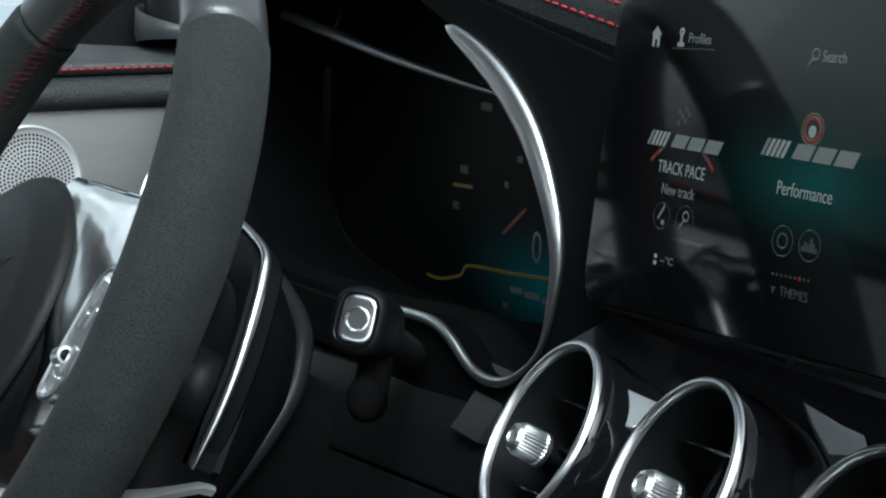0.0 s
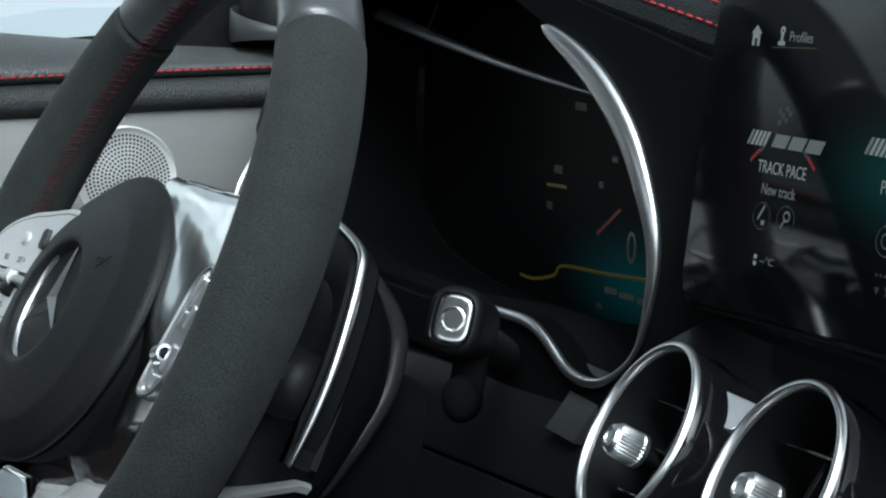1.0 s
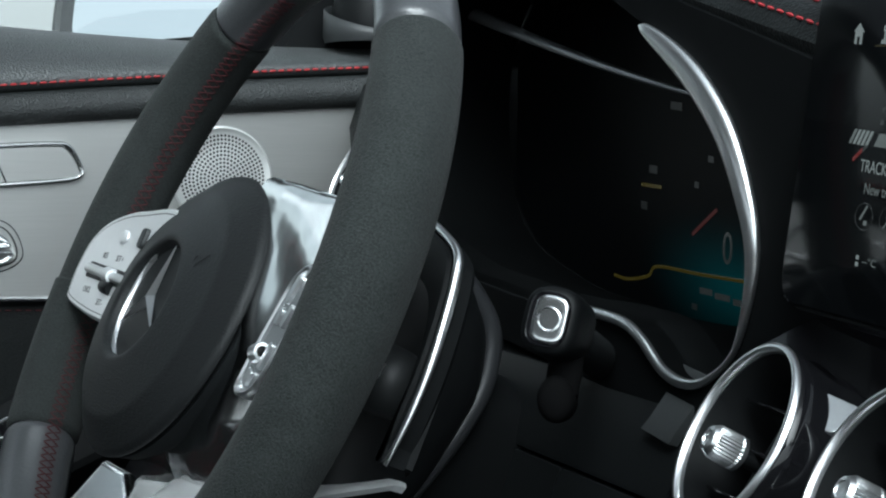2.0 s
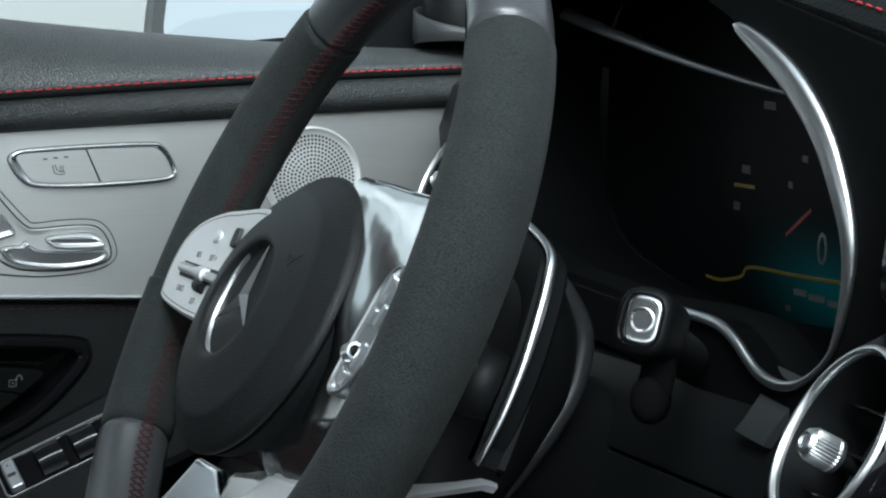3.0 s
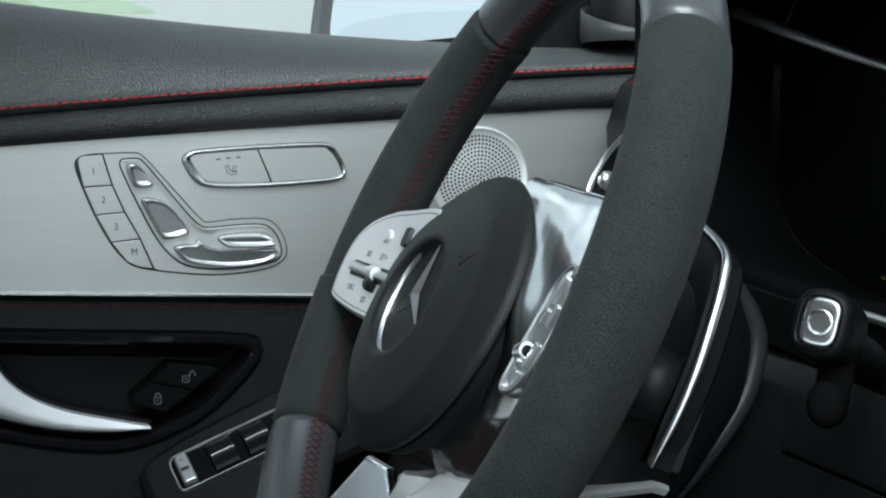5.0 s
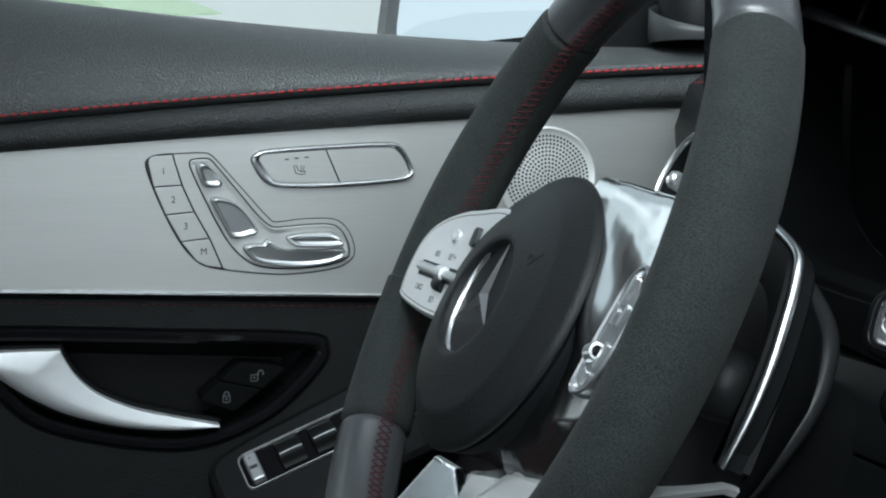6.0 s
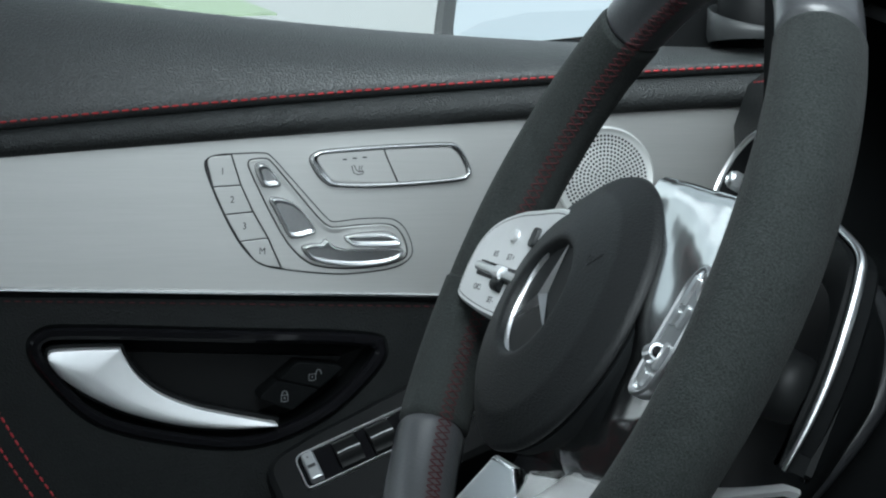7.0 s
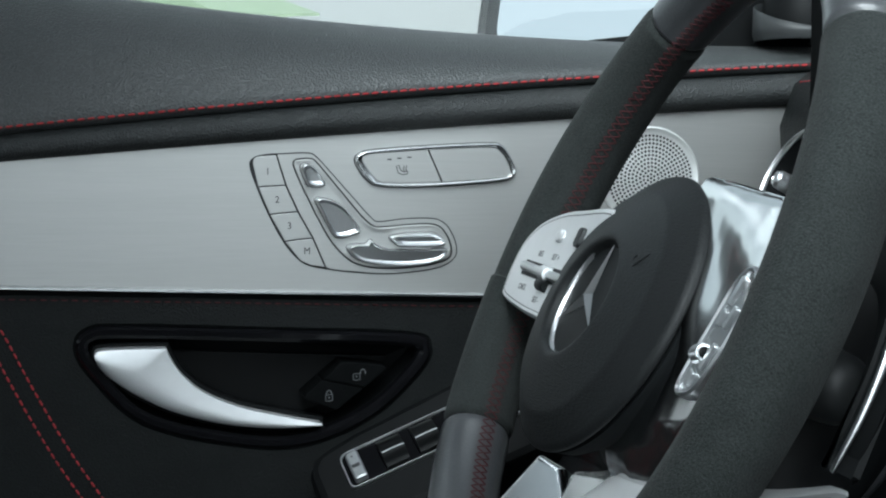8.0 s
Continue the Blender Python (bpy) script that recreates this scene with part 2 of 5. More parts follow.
def loft(sections):
    """A solid through closed sections of equal count."""
    bm = bmesh.new()
    rings = [[bm.verts.new(p) for p in s] for s in sections]
    k = len(rings[0])
    for a, b in zip(rings, rings[1:]):
        for j in range(k):
            bm.faces.new((a[j - 1], a[j], b[j], b[j - 1]))
    bm.faces.new(rings[0][::-1])
    bm.faces.new(rings[-1])
    return bm


def bevel_edges(bm, width, seg=2):
    bmesh.ops.bevel(bm, geom=list(bm.edges), offset=width, segments=seg, affect="EDGES", profile=0.5)
    return bm


def box(x0, x1, y0, y1, z0, z1, bevel=0.0, seg=2):
    bm = bmesh.new()
    bmesh.ops.create_cube(bm, size=1, matrix=Matrix.Translation(((x0 + x1) / 2, (y0 + y1) / 2, (z0 + z1) / 2)) @ Matrix.Diagonal((x1 - x0, y1 - y0, z1 - z0, 1)))
    return bevel_edges(bm, bevel, seg) if bevel else bm


def words(name, text, size, material, parent, m, depth=0.0001, align="CENTER", squeeze=1.0):
    cu = bpy.data.curves.new(name, "FONT")
    cu.body, cu.size, cu.extrude, cu.align_x, cu.align_y = text, size, depth, align, "CENTER"
    tmp = new("lettering", cu)
    me = bpy.data.meshes.new_from_object(tmp.evaluated_get(bpy.context.evaluated_depsgraph_get()))
    bpy.data.objects.remove(tmp)
    bpy.data.curves.remove(cu)
    for v in me.vertices:
        v.co.x *= squeeze
    me.materials.clear()
    me.materials.append(material)
    ob = new(name, me)
    ob.parent = parent
    ob.matrix_basis = m
    return ob


def stitches(path, length, gap, radius=0.0005):
    """A row of short threads along a path."""
    P = [Vector(p) for p in path]
    bm = bmesh.new()
    run, want = 0.0, 0.0
    for a, b in zip(P, P[1:]):
        seg = (b - a).length
        d = (b - a).normalized()
        while want <= run + seg:
            c = a + d * (want - run)
            thread(bm, c - d * length / 2, c + d * length / 2, radius)
            want += length + gap
        run += seg
    return bm


def thread(bm, a, b, r):
    """One short rounded thread, added to bm."""
    t = (b - a).normalized()
    u = t.orthogonal().normalized()
    v = t.cross(u)
    rings = []
    for s, k in ((0.0, 0.45), (0.25, 1.0), (0.75, 1.0), (1.0, 0.45)):
        c = a.lerp(b, s)
        rings.append([bm.verts.new(c + r * k * (u * math.cos(q) + v * math.sin(q))) for q in (0.5, 1.77, 3.02, 4.28, 5.54)])
    for x, y in zip(rings, rings[1:]):
        for j in range(5):
            bm.faces.new((x[j - 1], x[j], y[j], y[j - 1]))
    bm.faces.new(rings[0][::-1])
    bm.faces.new(rings[-1])


def frame_of(origin, x, y):
    x = Vector(x).normalized()
    z = x.cross(Vector(y)).normalized()
    y = z.cross(x)
    m = Matrix((x, y, z)).transposed().to_4x4()
    m.translation = origin
    return m


# ---- driver's door ----
# door frame: x forward, y up, z into the cabin
DOOR = frame_of((0, 1.11, 1.0), (1, 0, 0), (0, 0, 1))


def trim_top(x):
    return 0.1118 + 0.086 * x - 0.025 * x * x


def trim_low(x):
    return 0.0272 - 0.0315 * x


def seam_line(x):
    return 0.1276 + 0.108 * x - 0.050 * x * x


def sill_line(x):
    return 0.2187 - 0.115 * x + 0.118 * x * x


def along(fn, x0, x1, n=40):
    return [[(x0 + (x1 - x0) * i / n, y, z) for y, z in fn(x0 + (x1 - x0) * i / n)] for i in range(n + 1)]


def bowl(outline, profile, back=True):
    """A recess: like plate, open at the front."""
    bm = bmesh.new()
    o = [Vector(p) for p in outline]
    rings = [[bm.verts.new((p.x, p.y, z)) for p in (inset(o, d) if d else o)] for d, z in profile]
    for a, b in zip(rings, rings[1:]):
        for i in range(len(o)):
            bm.faces.new((a[i - 1], a[i], b[i], b[i - 1]))
    if back:
        bm.faces.new(rings[-1])
    return bm


def upper_section(x):
    s, t = seam_line(x), sill_line(x)
    w = t - s
    side = [(s, -0.001), (s + 0.0006, 0.0030), (s + 0.0018, 0.0054), (s + 0.0036, 0.0066), (s + 0.0056, 0.0070)]
    rest = w - 0.0056
    side += [(s + 0.0056 + f * rest, z) for f, z in ((0.08, 0.0062), (0.18, 0.0038), (0.30, -0.0005), (0.42, -0.0060), (0.54, -0.0130), (0.65, -0.0210), (0.75, -0.0300), (0.84, -0.0400), (0.92, -0.0510), (0.97, -0.0600))]
    return side + [(t, -0.068), (t - 0.002, -0.074), (t - 0.25 * w, -0.080), (s, -0.080)]


def roll_section(x):
    a, b = trim_top(x), seam_line(x)
    w = b - a
    return [(a - 0.002, -0.02), (a - 0.002, 0.003)] + [(a - 0.002 + f * (w + 0.002), z) for f, z in ((0.04, 0.0062), (0.14, 0.0092), (0.28, 0.0112), (0.44, 0.0118), (0.60, 0.0112), (0.74, 0.0096), (0.86, 0.0070), (0.94, 0.0040), (0.99, 0.0004))] + [(b - 0.0002, -0.02)]


door = thing("car_door", DOOR, "closed driver's door with black leather, brushed aluminium trim and red stitching", "car door")
part("upper_panel", loft(along(upper_section, -0.55, 0.56)), LEATHER, door, "grained black leather top of the door")
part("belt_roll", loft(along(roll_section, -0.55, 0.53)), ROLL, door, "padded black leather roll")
thr = stitches([(x, seam_line(x) + 0.0042, 0.0075) for x in np.linspace(-0.5, 0.52, 200)], 0.0044, 0.0018, 0.00075)
tagged(part("stitching", thr, RED, door, "row of red thread stitches"), kind="stuff")
part("trim_panel", loft(along(lambda x: [(trim_low(x), -0.006), (trim_low(x), 0.0012), (trim_low(x) + 0.001, 0.002), (trim_top(x) + 0.001, 0.002), (trim_top(x) + 0.002, -0.006)], -0.55, 0.525)),
     ALU, door, "brushed aluminium trim")
part("trim_strip", sweep([(x, trim_low(x) - 0.001, 0.0015) for x in np.linspace(-0.55, 0.52, 60)], (0.0016, 0.0024), up=(0, 1, 0), n=10), SILVER, door, "thin bright metal strip")

BEZEL = spline([(-0.001, -0.012), (0.006, 0.0), (0.03, 0.002), (0.12, -0.002), (0.212, -0.0065), (0.227, -0.015), (0.221, -0.031), (0.1894, -0.0600), (0.146, -0.0775), (0.101, -0.0765), (0.0413, -0.0608), (0.0092, -0.0305)], 6)
outer = [(-0.55, -0.5), (0.53, -0.5), (0.53, trim_low(0.53) - 0.003), (0.3, trim_low(0.3) - 0.003), (0.0, trim_low(0.0) - 0.003), (-0.3, trim_low(-0.3) - 0.003), (-0.55, trim_low(-0.55) - 0.003)]
part("lower_panel", holed([Vector(p) for p in outer], inset(BEZEL, 0.0012), 0.03, -0.034, 0.003), NAPPA, door, "smooth black leather lower door panel")
# Darker thread than the other rows: shade below the trim is in the colour.
thr = stitches([(x, trim_low(x) - 0.0085, -0.0038) for x in np.linspace(-0.5, 0.5, 120)], 0.0042, 0.0022, 0.0005)
tagged(part("stitching", thr, RED_DARK, door, "row of red thread stitches"), kind="stuff")
for dx, dy in ((0.0, 0.0), (-0.0095, -0.0045)):
    curve = [(-0.062, 0.022), (-0.047, 0.002), (-0.027, -0.037), (-0.006, -0.075), (0.014, -0.106), (0.034, -0.135), (0.06, -0.17)]
    row = spline([(x + dx, y + dy, -0.0035) for x, y in curve], 8, False)
    tagged(part("stitching", stitches(row, 0.0040, 0.0016, 0.0008), RED, door, "slanting row of red thread stitches"), kind="stuff")
# door pull recess
INNER = inset(BEZEL, 0.0075)
part("recess_bezel", holed(BEZEL, INNER, 0.012, -0.012, 0.002), GLOSS, door, "gloss black surround of the door pull recess")
part("recess", bowl(INNER, [(-0.002, -0.004), (0.0, -0.012), (0.003, -0.030), (0.010, -0.036)]), PLASTIC, door, "dark hollow behind the door pull")
TOP_PTS = [(0.0105, -0.0152), (0.0135, -0.0124), (0.032, -0.0117), (0.0553, -0.0119), (0.0585, -0.0190), (0.0660, -0.0300), (0.0795, -0.0412), (0.1015, -0.0509), (0.1300, -0.0580), (0.1545, -0.0632)]
TOP_EDGE = spline(TOP_PTS[:4], 6, False)[:-1] + spline(TOP_PTS[3:], 6, False)
LOW_EDGE = spline([(0.0105, -0.0160), (0.0120, -0.0210), (0.0180, -0.0290), (0.0270, -0.0360), (0.0376, -0.0428), (0.0560, -0.0520), (0.078, -0.0592), (0.1000, -0.0638), (0.1280, -0.0662), (0.1545, -0.0650)], 6, False)
bm = bmesh.new()
rows = []
for i, (p, q) in enumerate(zip(TOP_EDGE, LOW_EDGE)):
    f = i / (len(TOP_EDGE) - 1)
    high = 0.010 * (1 - 0.55 * f)
    line = [bm.verts.new((*p, -0.014)), bm.verts.new((*p, high - 0.0028)), bm.verts.new((*p.lerp(q, 0.012), high - 0.0020))]
    for t in (0.04, 0.15, 0.3, 0.45, 0.6, 0.7, 0.78, 0.85, 0.91, 0.96, 0.99, 1):
        roll = max(0.0, (t - 0.55) / 0.45)
        line.append(bm.verts.new((*p.lerp(q, t), high - 0.0020 + 0.004 * t * (1 - 0.5 * f) - (high + 0.004) * (1 - (1 - roll ** 2.4) ** 0.5))))
    rows.append(line + [bm.verts.new((*q, -0.014))])
for a, b in zip(rows, rows[1:]):
    for j in range(len(a)):
        bm.faces.new((a[j - 1], a[j], b[j], b[j - 1]))
bm.faces.new(rows[0])
bm.faces.new(rows[-1][::-1])
part("door_handle", bm, SATIN, door, "curved satin silver door opener", smooth=70)
part("handle_lip", plate([Vector((p.x, p.y)) for p in LOW_EDGE + TOP_EDGE[::-1]], [(-0.0030, -0.020), (-0.0030, -0.012), (-0.002, -0.011)]), PLASTIC, door)
locks = [fillet([(0.1421, -0.0471, 0.003), (0.1556, -0.0357, 0.001), (0.1833, -0.0420, 0.001), (0.1651, -0.0558, 0.003)], 4),
         fillet([(0.1561, -0.0353, 0.001), (0.1692, -0.0240, 0.003), (0.2010, -0.0275, 0.003), (0.1838, -0.0415, 0.001)], 4)]
for o, (x, y), shut in zip(locks, ((0.1601, -0.046), (0.1783, -0.0327)), (True, False)):
    b = part("lock_button", slab(o, 0.030, 0.0008, -0.034), LINING, door, "black door lock button with a padlock symbol")
    part("padlock_body", sweep([(x + 0.0022 * c, y - 0.0014 + 0.0019 * d + 0.0002 * c, -0.0039) for c, d in ((-1, -1), (0, -1.25), (1, -1), (1, 1), (-1, 1))], (0.0002, 0.00035), closed=True, up=(0, 0, 1), n=6), WHITE_INK, b)
    part("keyhole", lathe([(0.0006, -0.0041), (0.0006, -0.0037)], 10), WHITE_INK, b, "", pose(x, y - 0.0014, 0))
    turn = 0 if shut else 0.0042
    part("padlock_shackle", sweep([(x + turn + 0.0017 * math.cos(a), y + 0.0008 + 0.0026 * math.sin(a), -0.0039) for a in np.linspace(-0.2, math.pi + 0.2, 12)], (0.0002, 0.00035), up=(0, 0, 1), n=6), WHITE_INK, b)

# seat controls on the trim
GROOVE = spline([(0.111, 0.108), (0.1178, 0.1103), (0.1292, 0.111), (0.1456, 0.1115), (0.1512, 0.1091), (0.1605, 0.0991), (0.1737, 0.0842), (0.1868, 0.0698), (0.1925, 0.0671), (0.2073, 0.0687), (0.2243, 0.0692), (0.2332, 0.0673), (0.2397, 0.0606), (0.2435, 0.0497), (0.2414, 0.043), (0.2329, 0.038), (0.2175, 0.0352), (0.1972, 0.0338), (0.177, 0.0351), (0.157, 0.0376), (0.1454, 0.0404), (0.138, 0.0458), (0.1298, 0.0562), (0.1209, 0.0729), (0.1136, 0.0901), (0.1093, 0.1031)], 5)
seat_switch = part("seat_switch", slab(inset(GROOVE, -0.0008), 0.0009, 0.0002, 0.0016), INK, door, "aluminium seat adjuster shaped like a seat, with memory buttons")
LEFT = [(0.1092, 0.1095), (0.1136, 0.0901), (0.121, 0.0724), (0.1305, 0.0552), (0.1405, 0.0425)]
LINE = [(0.1256, 0.1108), (0.1316, 0.0912), (0.1392, 0.0742), (0.1488, 0.0572), (0.157, 0.038)]
for i, ch in enumerate("123M"):
    a, b, c, d = LEFT[i], LINE[i], LINE[i + 1], LEFT[i + 1]
    o = fillet([(*a, 0.005 if i == 0 else 0), (*b, 0), (*c, 0)] + ([(0.1475, 0.0393, 0.006)] if i == 3 else []) + [(*d, 0.006 if i == 3 else 0)], 6)
    b_ = part("memory_button", slab(inset(o, 0.00038), 0.0020, 0.0003, 0.0016), ALU, seat_switch, "aluminium seat memory button", smooth=0)
    words("numeral", ch, 0.0062, INK, b_, pose(*((0.12, 0.0999), (0.126, 0.0819), (0.1338, 0.065), (0.1451, 0.0488))[i], 0.00362), squeeze=0.92)
BED = spline([(0.1366, 0.1058), (0.139, 0.1076), (0.147, 0.1081), (0.1516, 0.1055), (0.1654, 0.0892), (0.1804, 0.0713), (0.1879, 0.0648), (0.1942, 0.0639), (0.2107, 0.0653), (0.226, 0.0656), (0.2332, 0.063), (0.238, 0.0564), (0.2402, 0.048), (0.2371, 0.0425), (0.2243, 0.0391), (0.2073, 0.0373), (0.1904, 0.0375), (0.1787, 0.0397), (0.1703, 0.0446), (0.162, 0.0534), (0.1538, 0.067), (0.1439, 0.0868), (0.1374, 0.1012)], 5)
FIELD = [p for p in GROOVE if p.x > 0.1262 and (p.y > 0.09 or p.x > 0.1574)]
k0 = next(i for i in range(len(FIELD)) if (FIELD[i] - FIELD[i - 1]).length > 0.02)
FIELD = FIELD[k0:] + FIELD[:k0] + [Vector(p) for p in ((0.1574, 0.0382), (0.1492, 0.0573), (0.1396, 0.0743), (0.1320, 0.0912), (0.1261, 0.1104))]
part("switch_frame", holed(FIELD, inset(BED, -0.0005), 0.0020, 0.0016, 0.0003), ALU, seat_switch)
part("switch_bed", plate(BED, [(0.0002, 0.0016), (0.0002, 0.0030), (0.0006, 0.0034), (0.0014, 0.0032), (0.0030, 0.0029), (0.0040, 0.0028)]), ALU, seat_switch, smooth=60)
for o in ([(0.141, 0.1028), (0.143, 0.105), (0.1476, 0.1035), (0.153, 0.0982), (0.1566, 0.0917), (0.1525, 0.0904), (0.1459, 0.0912), (0.1428, 0.0971)],
          [(0.1502, 0.0822), (0.1546, 0.083), (0.1637, 0.0801), (0.1721, 0.0727), (0.1792, 0.0622), (0.1754, 0.0594), (0.164, 0.0577), (0.1587, 0.0653), (0.1531, 0.0761)],
          [(0.171, 0.0514), (0.1762, 0.053), (0.1829, 0.0532), (0.1861, 0.0557), (0.1908, 0.0518), (0.1989, 0.0493), (0.2175, 0.0487), (0.2353, 0.0496), (0.2359, 0.0447), (0.2243, 0.0401), (0.2073, 0.0383), (0.1904, 0.0399), (0.1787, 0.0428), (0.1732, 0.0474)],
          [(0.1989, 0.0569), (0.2019, 0.0586), (0.2124, 0.06), (0.226, 0.0604), (0.2315, 0.0583), (0.2349, 0.0548), (0.2346, 0.0521), (0.2243, 0.0512), (0.2073, 0.0515), (0.2026, 0.0536)]):
    oo = spline(o, 6)
    bm = plate(oo, [(-0.0002, 0.0022), (0, 0.0060), (0.0003, 0.0082), (0.0008, 0.0094), (0.0013, 0.0097), (0.0018, 0.0094), (0.0022, 0.0084), (0.0026, 0.0078), (0.0034, 0.0076)], shrink)
    mid = sum(p.y for p in oo) / len(oo)
    for v in bm.verts:
        if v.co.z > 0.004:
            v.co.z += 0.16 * (v.co.y - mid)
    part("rocker", bm, RING, seat_switch, "raised satin silver rocker with a bright rim", smooth=50)
    part("rocker_gap", slab(inset(oo, -0.0006), 0.0003, 0.0001, 0.0027), INK, seat_switch)

# seat heater switch
HEAT = spline([(0.1763, 0.1081), (0.1805, 0.1123), (0.1905, 0.1143), (0.2243, 0.1169), (0.2640, 0.1188), (0.2738, 0.1172), (0.2797, 0.1100), (0.2834, 0.1008), (0.2808, 0.0962), (0.2733, 0.0939), (0.25, 0.0916), (0.2243, 0.0901), (0.204, 0.09), (0.1905, 0.091), (0.1838, 0.0949), (0.1788, 0.1015)], 6)
HIN = spline([(0.1805, 0.1085), (0.1855, 0.1115), (0.1989, 0.1125), (0.2243, 0.1144), (0.2640, 0.1161), (0.2718, 0.1144), (0.2772, 0.1080), (0.2804, 0.0996), (0.2777, 0.0969), (0.269, 0.0954), (0.25, 0.0939), (0.2243, 0.0926), (0.204, 0.0923), (0.1922, 0.0933), (0.1872, 0.0969), (0.1826, 0.1032)], 6)
bm = bmesh.new()
rings = []
for o, z in ((HEAT, 0.0016), (HEAT, 0.0044), (inset(HEAT, 0.0003), 0.0058), (inset(HEAT, 0.0009), 0.0066), (inset(HEAT, 0.0014), 0.0066), (HIN, 0.0056), (HIN, 0.0016)):
    rings.append([bm.verts.new((p.x, p.y, z)) for p in o])
for a, b in zip(rings, rings[1:] + rings[:1]):
    for j in range(len(a)):
        bm.faces.new((a[j - 1], a[j], b[j], b[j - 1]))
heat = part("heater_switch", bm, SILVER, door, "bright rimmed seat heater switch on the aluminium trim", smooth=60)
part("switch_shadow_gap", slab(inset(HEAT, -0.0006), 0.0006, 0.0001, 0.0016), INK, heat)
part("switch_gap", slab(inset(HIN, -0.0004), 0.0022, 0.0001, 0.0018), INK, heat)


def cut(o, p, q, keep):
    """The part of an outline on one side of the line p to q."""
    n = Vector((q[1] - p[1], p[0] - q[0])).normalized() * keep
    out = []
    for a, b in zip(o, o[1:] + o[:1]):
        da, db = (a - Vector(p)).dot(n), (b - Vector(p)).dot(n)
        if da > 0:
            out.append(a)
        if da * db < 0:
            out.append(a.lerp(b, da / (da - db)))
    return out


FACE = inset(HIN, 0.0003)
ba = part("push_button", slab(cut(FACE, (0.2242, 0.1144), (0.2334, 0.0926), 1), 0.0034, 0.0004, 0.0016), ALU, heat, "aluminium push button with a heated seat symbol")
part("push_button", slab(cut(FACE, (0.2250, 0.1144), (0.2342, 0.0926), -1), 0.0034, 0.0004, 0.0016), ALU, heat, "blank aluminium push button")
for x, y in ((0.1987, 0.1078), (0.2052, 0.1086), (0.2118, 0.1092)):
    part("indicator", box(x - 0.0014, x + 0.0014, y - 0.0004, y + 0.0004, 0.0048, 0.0052), INK, ba)
part("seat_symbol", sweep([(0.2032, 0.1035, 0.0051), (0.2045, 0.0990, 0.0051), (0.2075, 0.0980, 0.0051), (0.2105, 0.0985, 0.0051), (0.2112, 0.1000, 0.0051), (0.2078, 0.1000, 0.0051), (0.2062, 0.1008, 0.0051), (0.2048, 0.1040, 0.0051)], (0.00015, 0.0003), closed=True, up=(0, 0, 1), n=5), INK, ba)
for x in (0.2082, 0.2098):
    part("heat_wave", sweep([(x + 0.0004 * math.sin(2.2 * k), 0.0995 + 0.0011 * k, 0.0051) for k in range(5)], (0.00015, 0.00025), up=(0, 0, 1), n=5), INK, ba)

# loudspeaker behind the wheel
SX, SY, SR = 0.377, 0.0955, 0.0328
speaker = part("speaker", lathe([(SR + 0.0022, 0.0016), (SR + 0.0020, 0.0042), (SR + 0.0008, 0.0048), (SR - 0.0010, 0.0040), (SR - 0.0022, 0.0034), (SR * 0.6, 0.0044), (SR * 0.25, 0.0050), (0.0008, 0.0051)], 64), MESH, door, "round perforated aluminium loudspeaker cover", pose(SX, SY, 0))
holes = bmesh.new()
ring = 0
while 0.0026 * ring < SR - 0.004:
    r_, k = 0.0026 * ring, max(1, round(2 * math.pi * ring))
    z_ = 0.0052 if r_ < SR * 0.25 else 0.0050 - 0.0006 * (r_ / SR - 0.25) / 0.35 + 0.0001 if r_ < SR * 0.6 else 0.0045 - 0.001 * (r_ / SR - 0.6) / 0.33
    for j in range(k):
        a = 2 * math.pi * (j + 0.5 * (ring % 2)) / k
        bmesh.ops.create_circle(holes, cap_ends=True, segments=8, radius=0.00092, matrix=pose(r_ * math.cos(a), r_ * math.sin(a), z_))
    ring += 1
tagged(part("perforation", holes, INK, speaker, smooth=0), kind="stuff")

# armrest with the window switches
REST = frame_of((0.162, 1.058, 0.902), (0.060, 0.0, 0.0245), (-0.12, 0.70, 0.66))
rest = DOOR.inverted() @ REST
arm = fillet([(-0.018, -0.03, 0.01), (0.33, -0.03, 0.01), (0.33, 0.060, 0.01), (0.02, 0.040, 0.02), (-0.016, 0.034, 0.02)], 5)
# Plastic black darkens the leather armrest: its shade is put into the colour.
part("armrest", plate(arm, [(0, -0.16), (0, -0.008), (0.002, -0.003), (0.006, -0.0008)]), PLASTIC, door, "smooth black armrest", rest)
PANEL = fillet([(0.0040, -0.0022, 0.005), (0.13, -0.0010, 0.005), (0.13, 0.0262, 0.005), (0.0050, 0.0252, 0.007)], 5)
switches = part("window_switch_panel", holed(PANEL, inset(PANEL, 0.0011), 0.004, -0.002, 0.0004), RING, door, "gloss black window switch panel with a bright edge", rest)
part("switch_plate", slab(inset(PANEL, 0.001), 0.0025, 0.0003, -0.002), GLOSS, switches)
b = part("window_button", slab(fillet([(0.0080, 0.0005, 0.002), (0.0168, 0.0005, 0.0015), (0.0172, 0.0218, 0.002), (0.0086, 0.0222, 0.005)], 5), 0.0060, 0.0014, 0.0), DULL, switches, "silver memory button with illegible print")
part("print", box(0.0098, 0.0150, 0.0090, 0.0114, 0.0060, 0.0062), INK, b)
part("print", box(0.0118, 0.0130, 0.0168, 0.0178, 0.0060, 0.0062), INK, b)
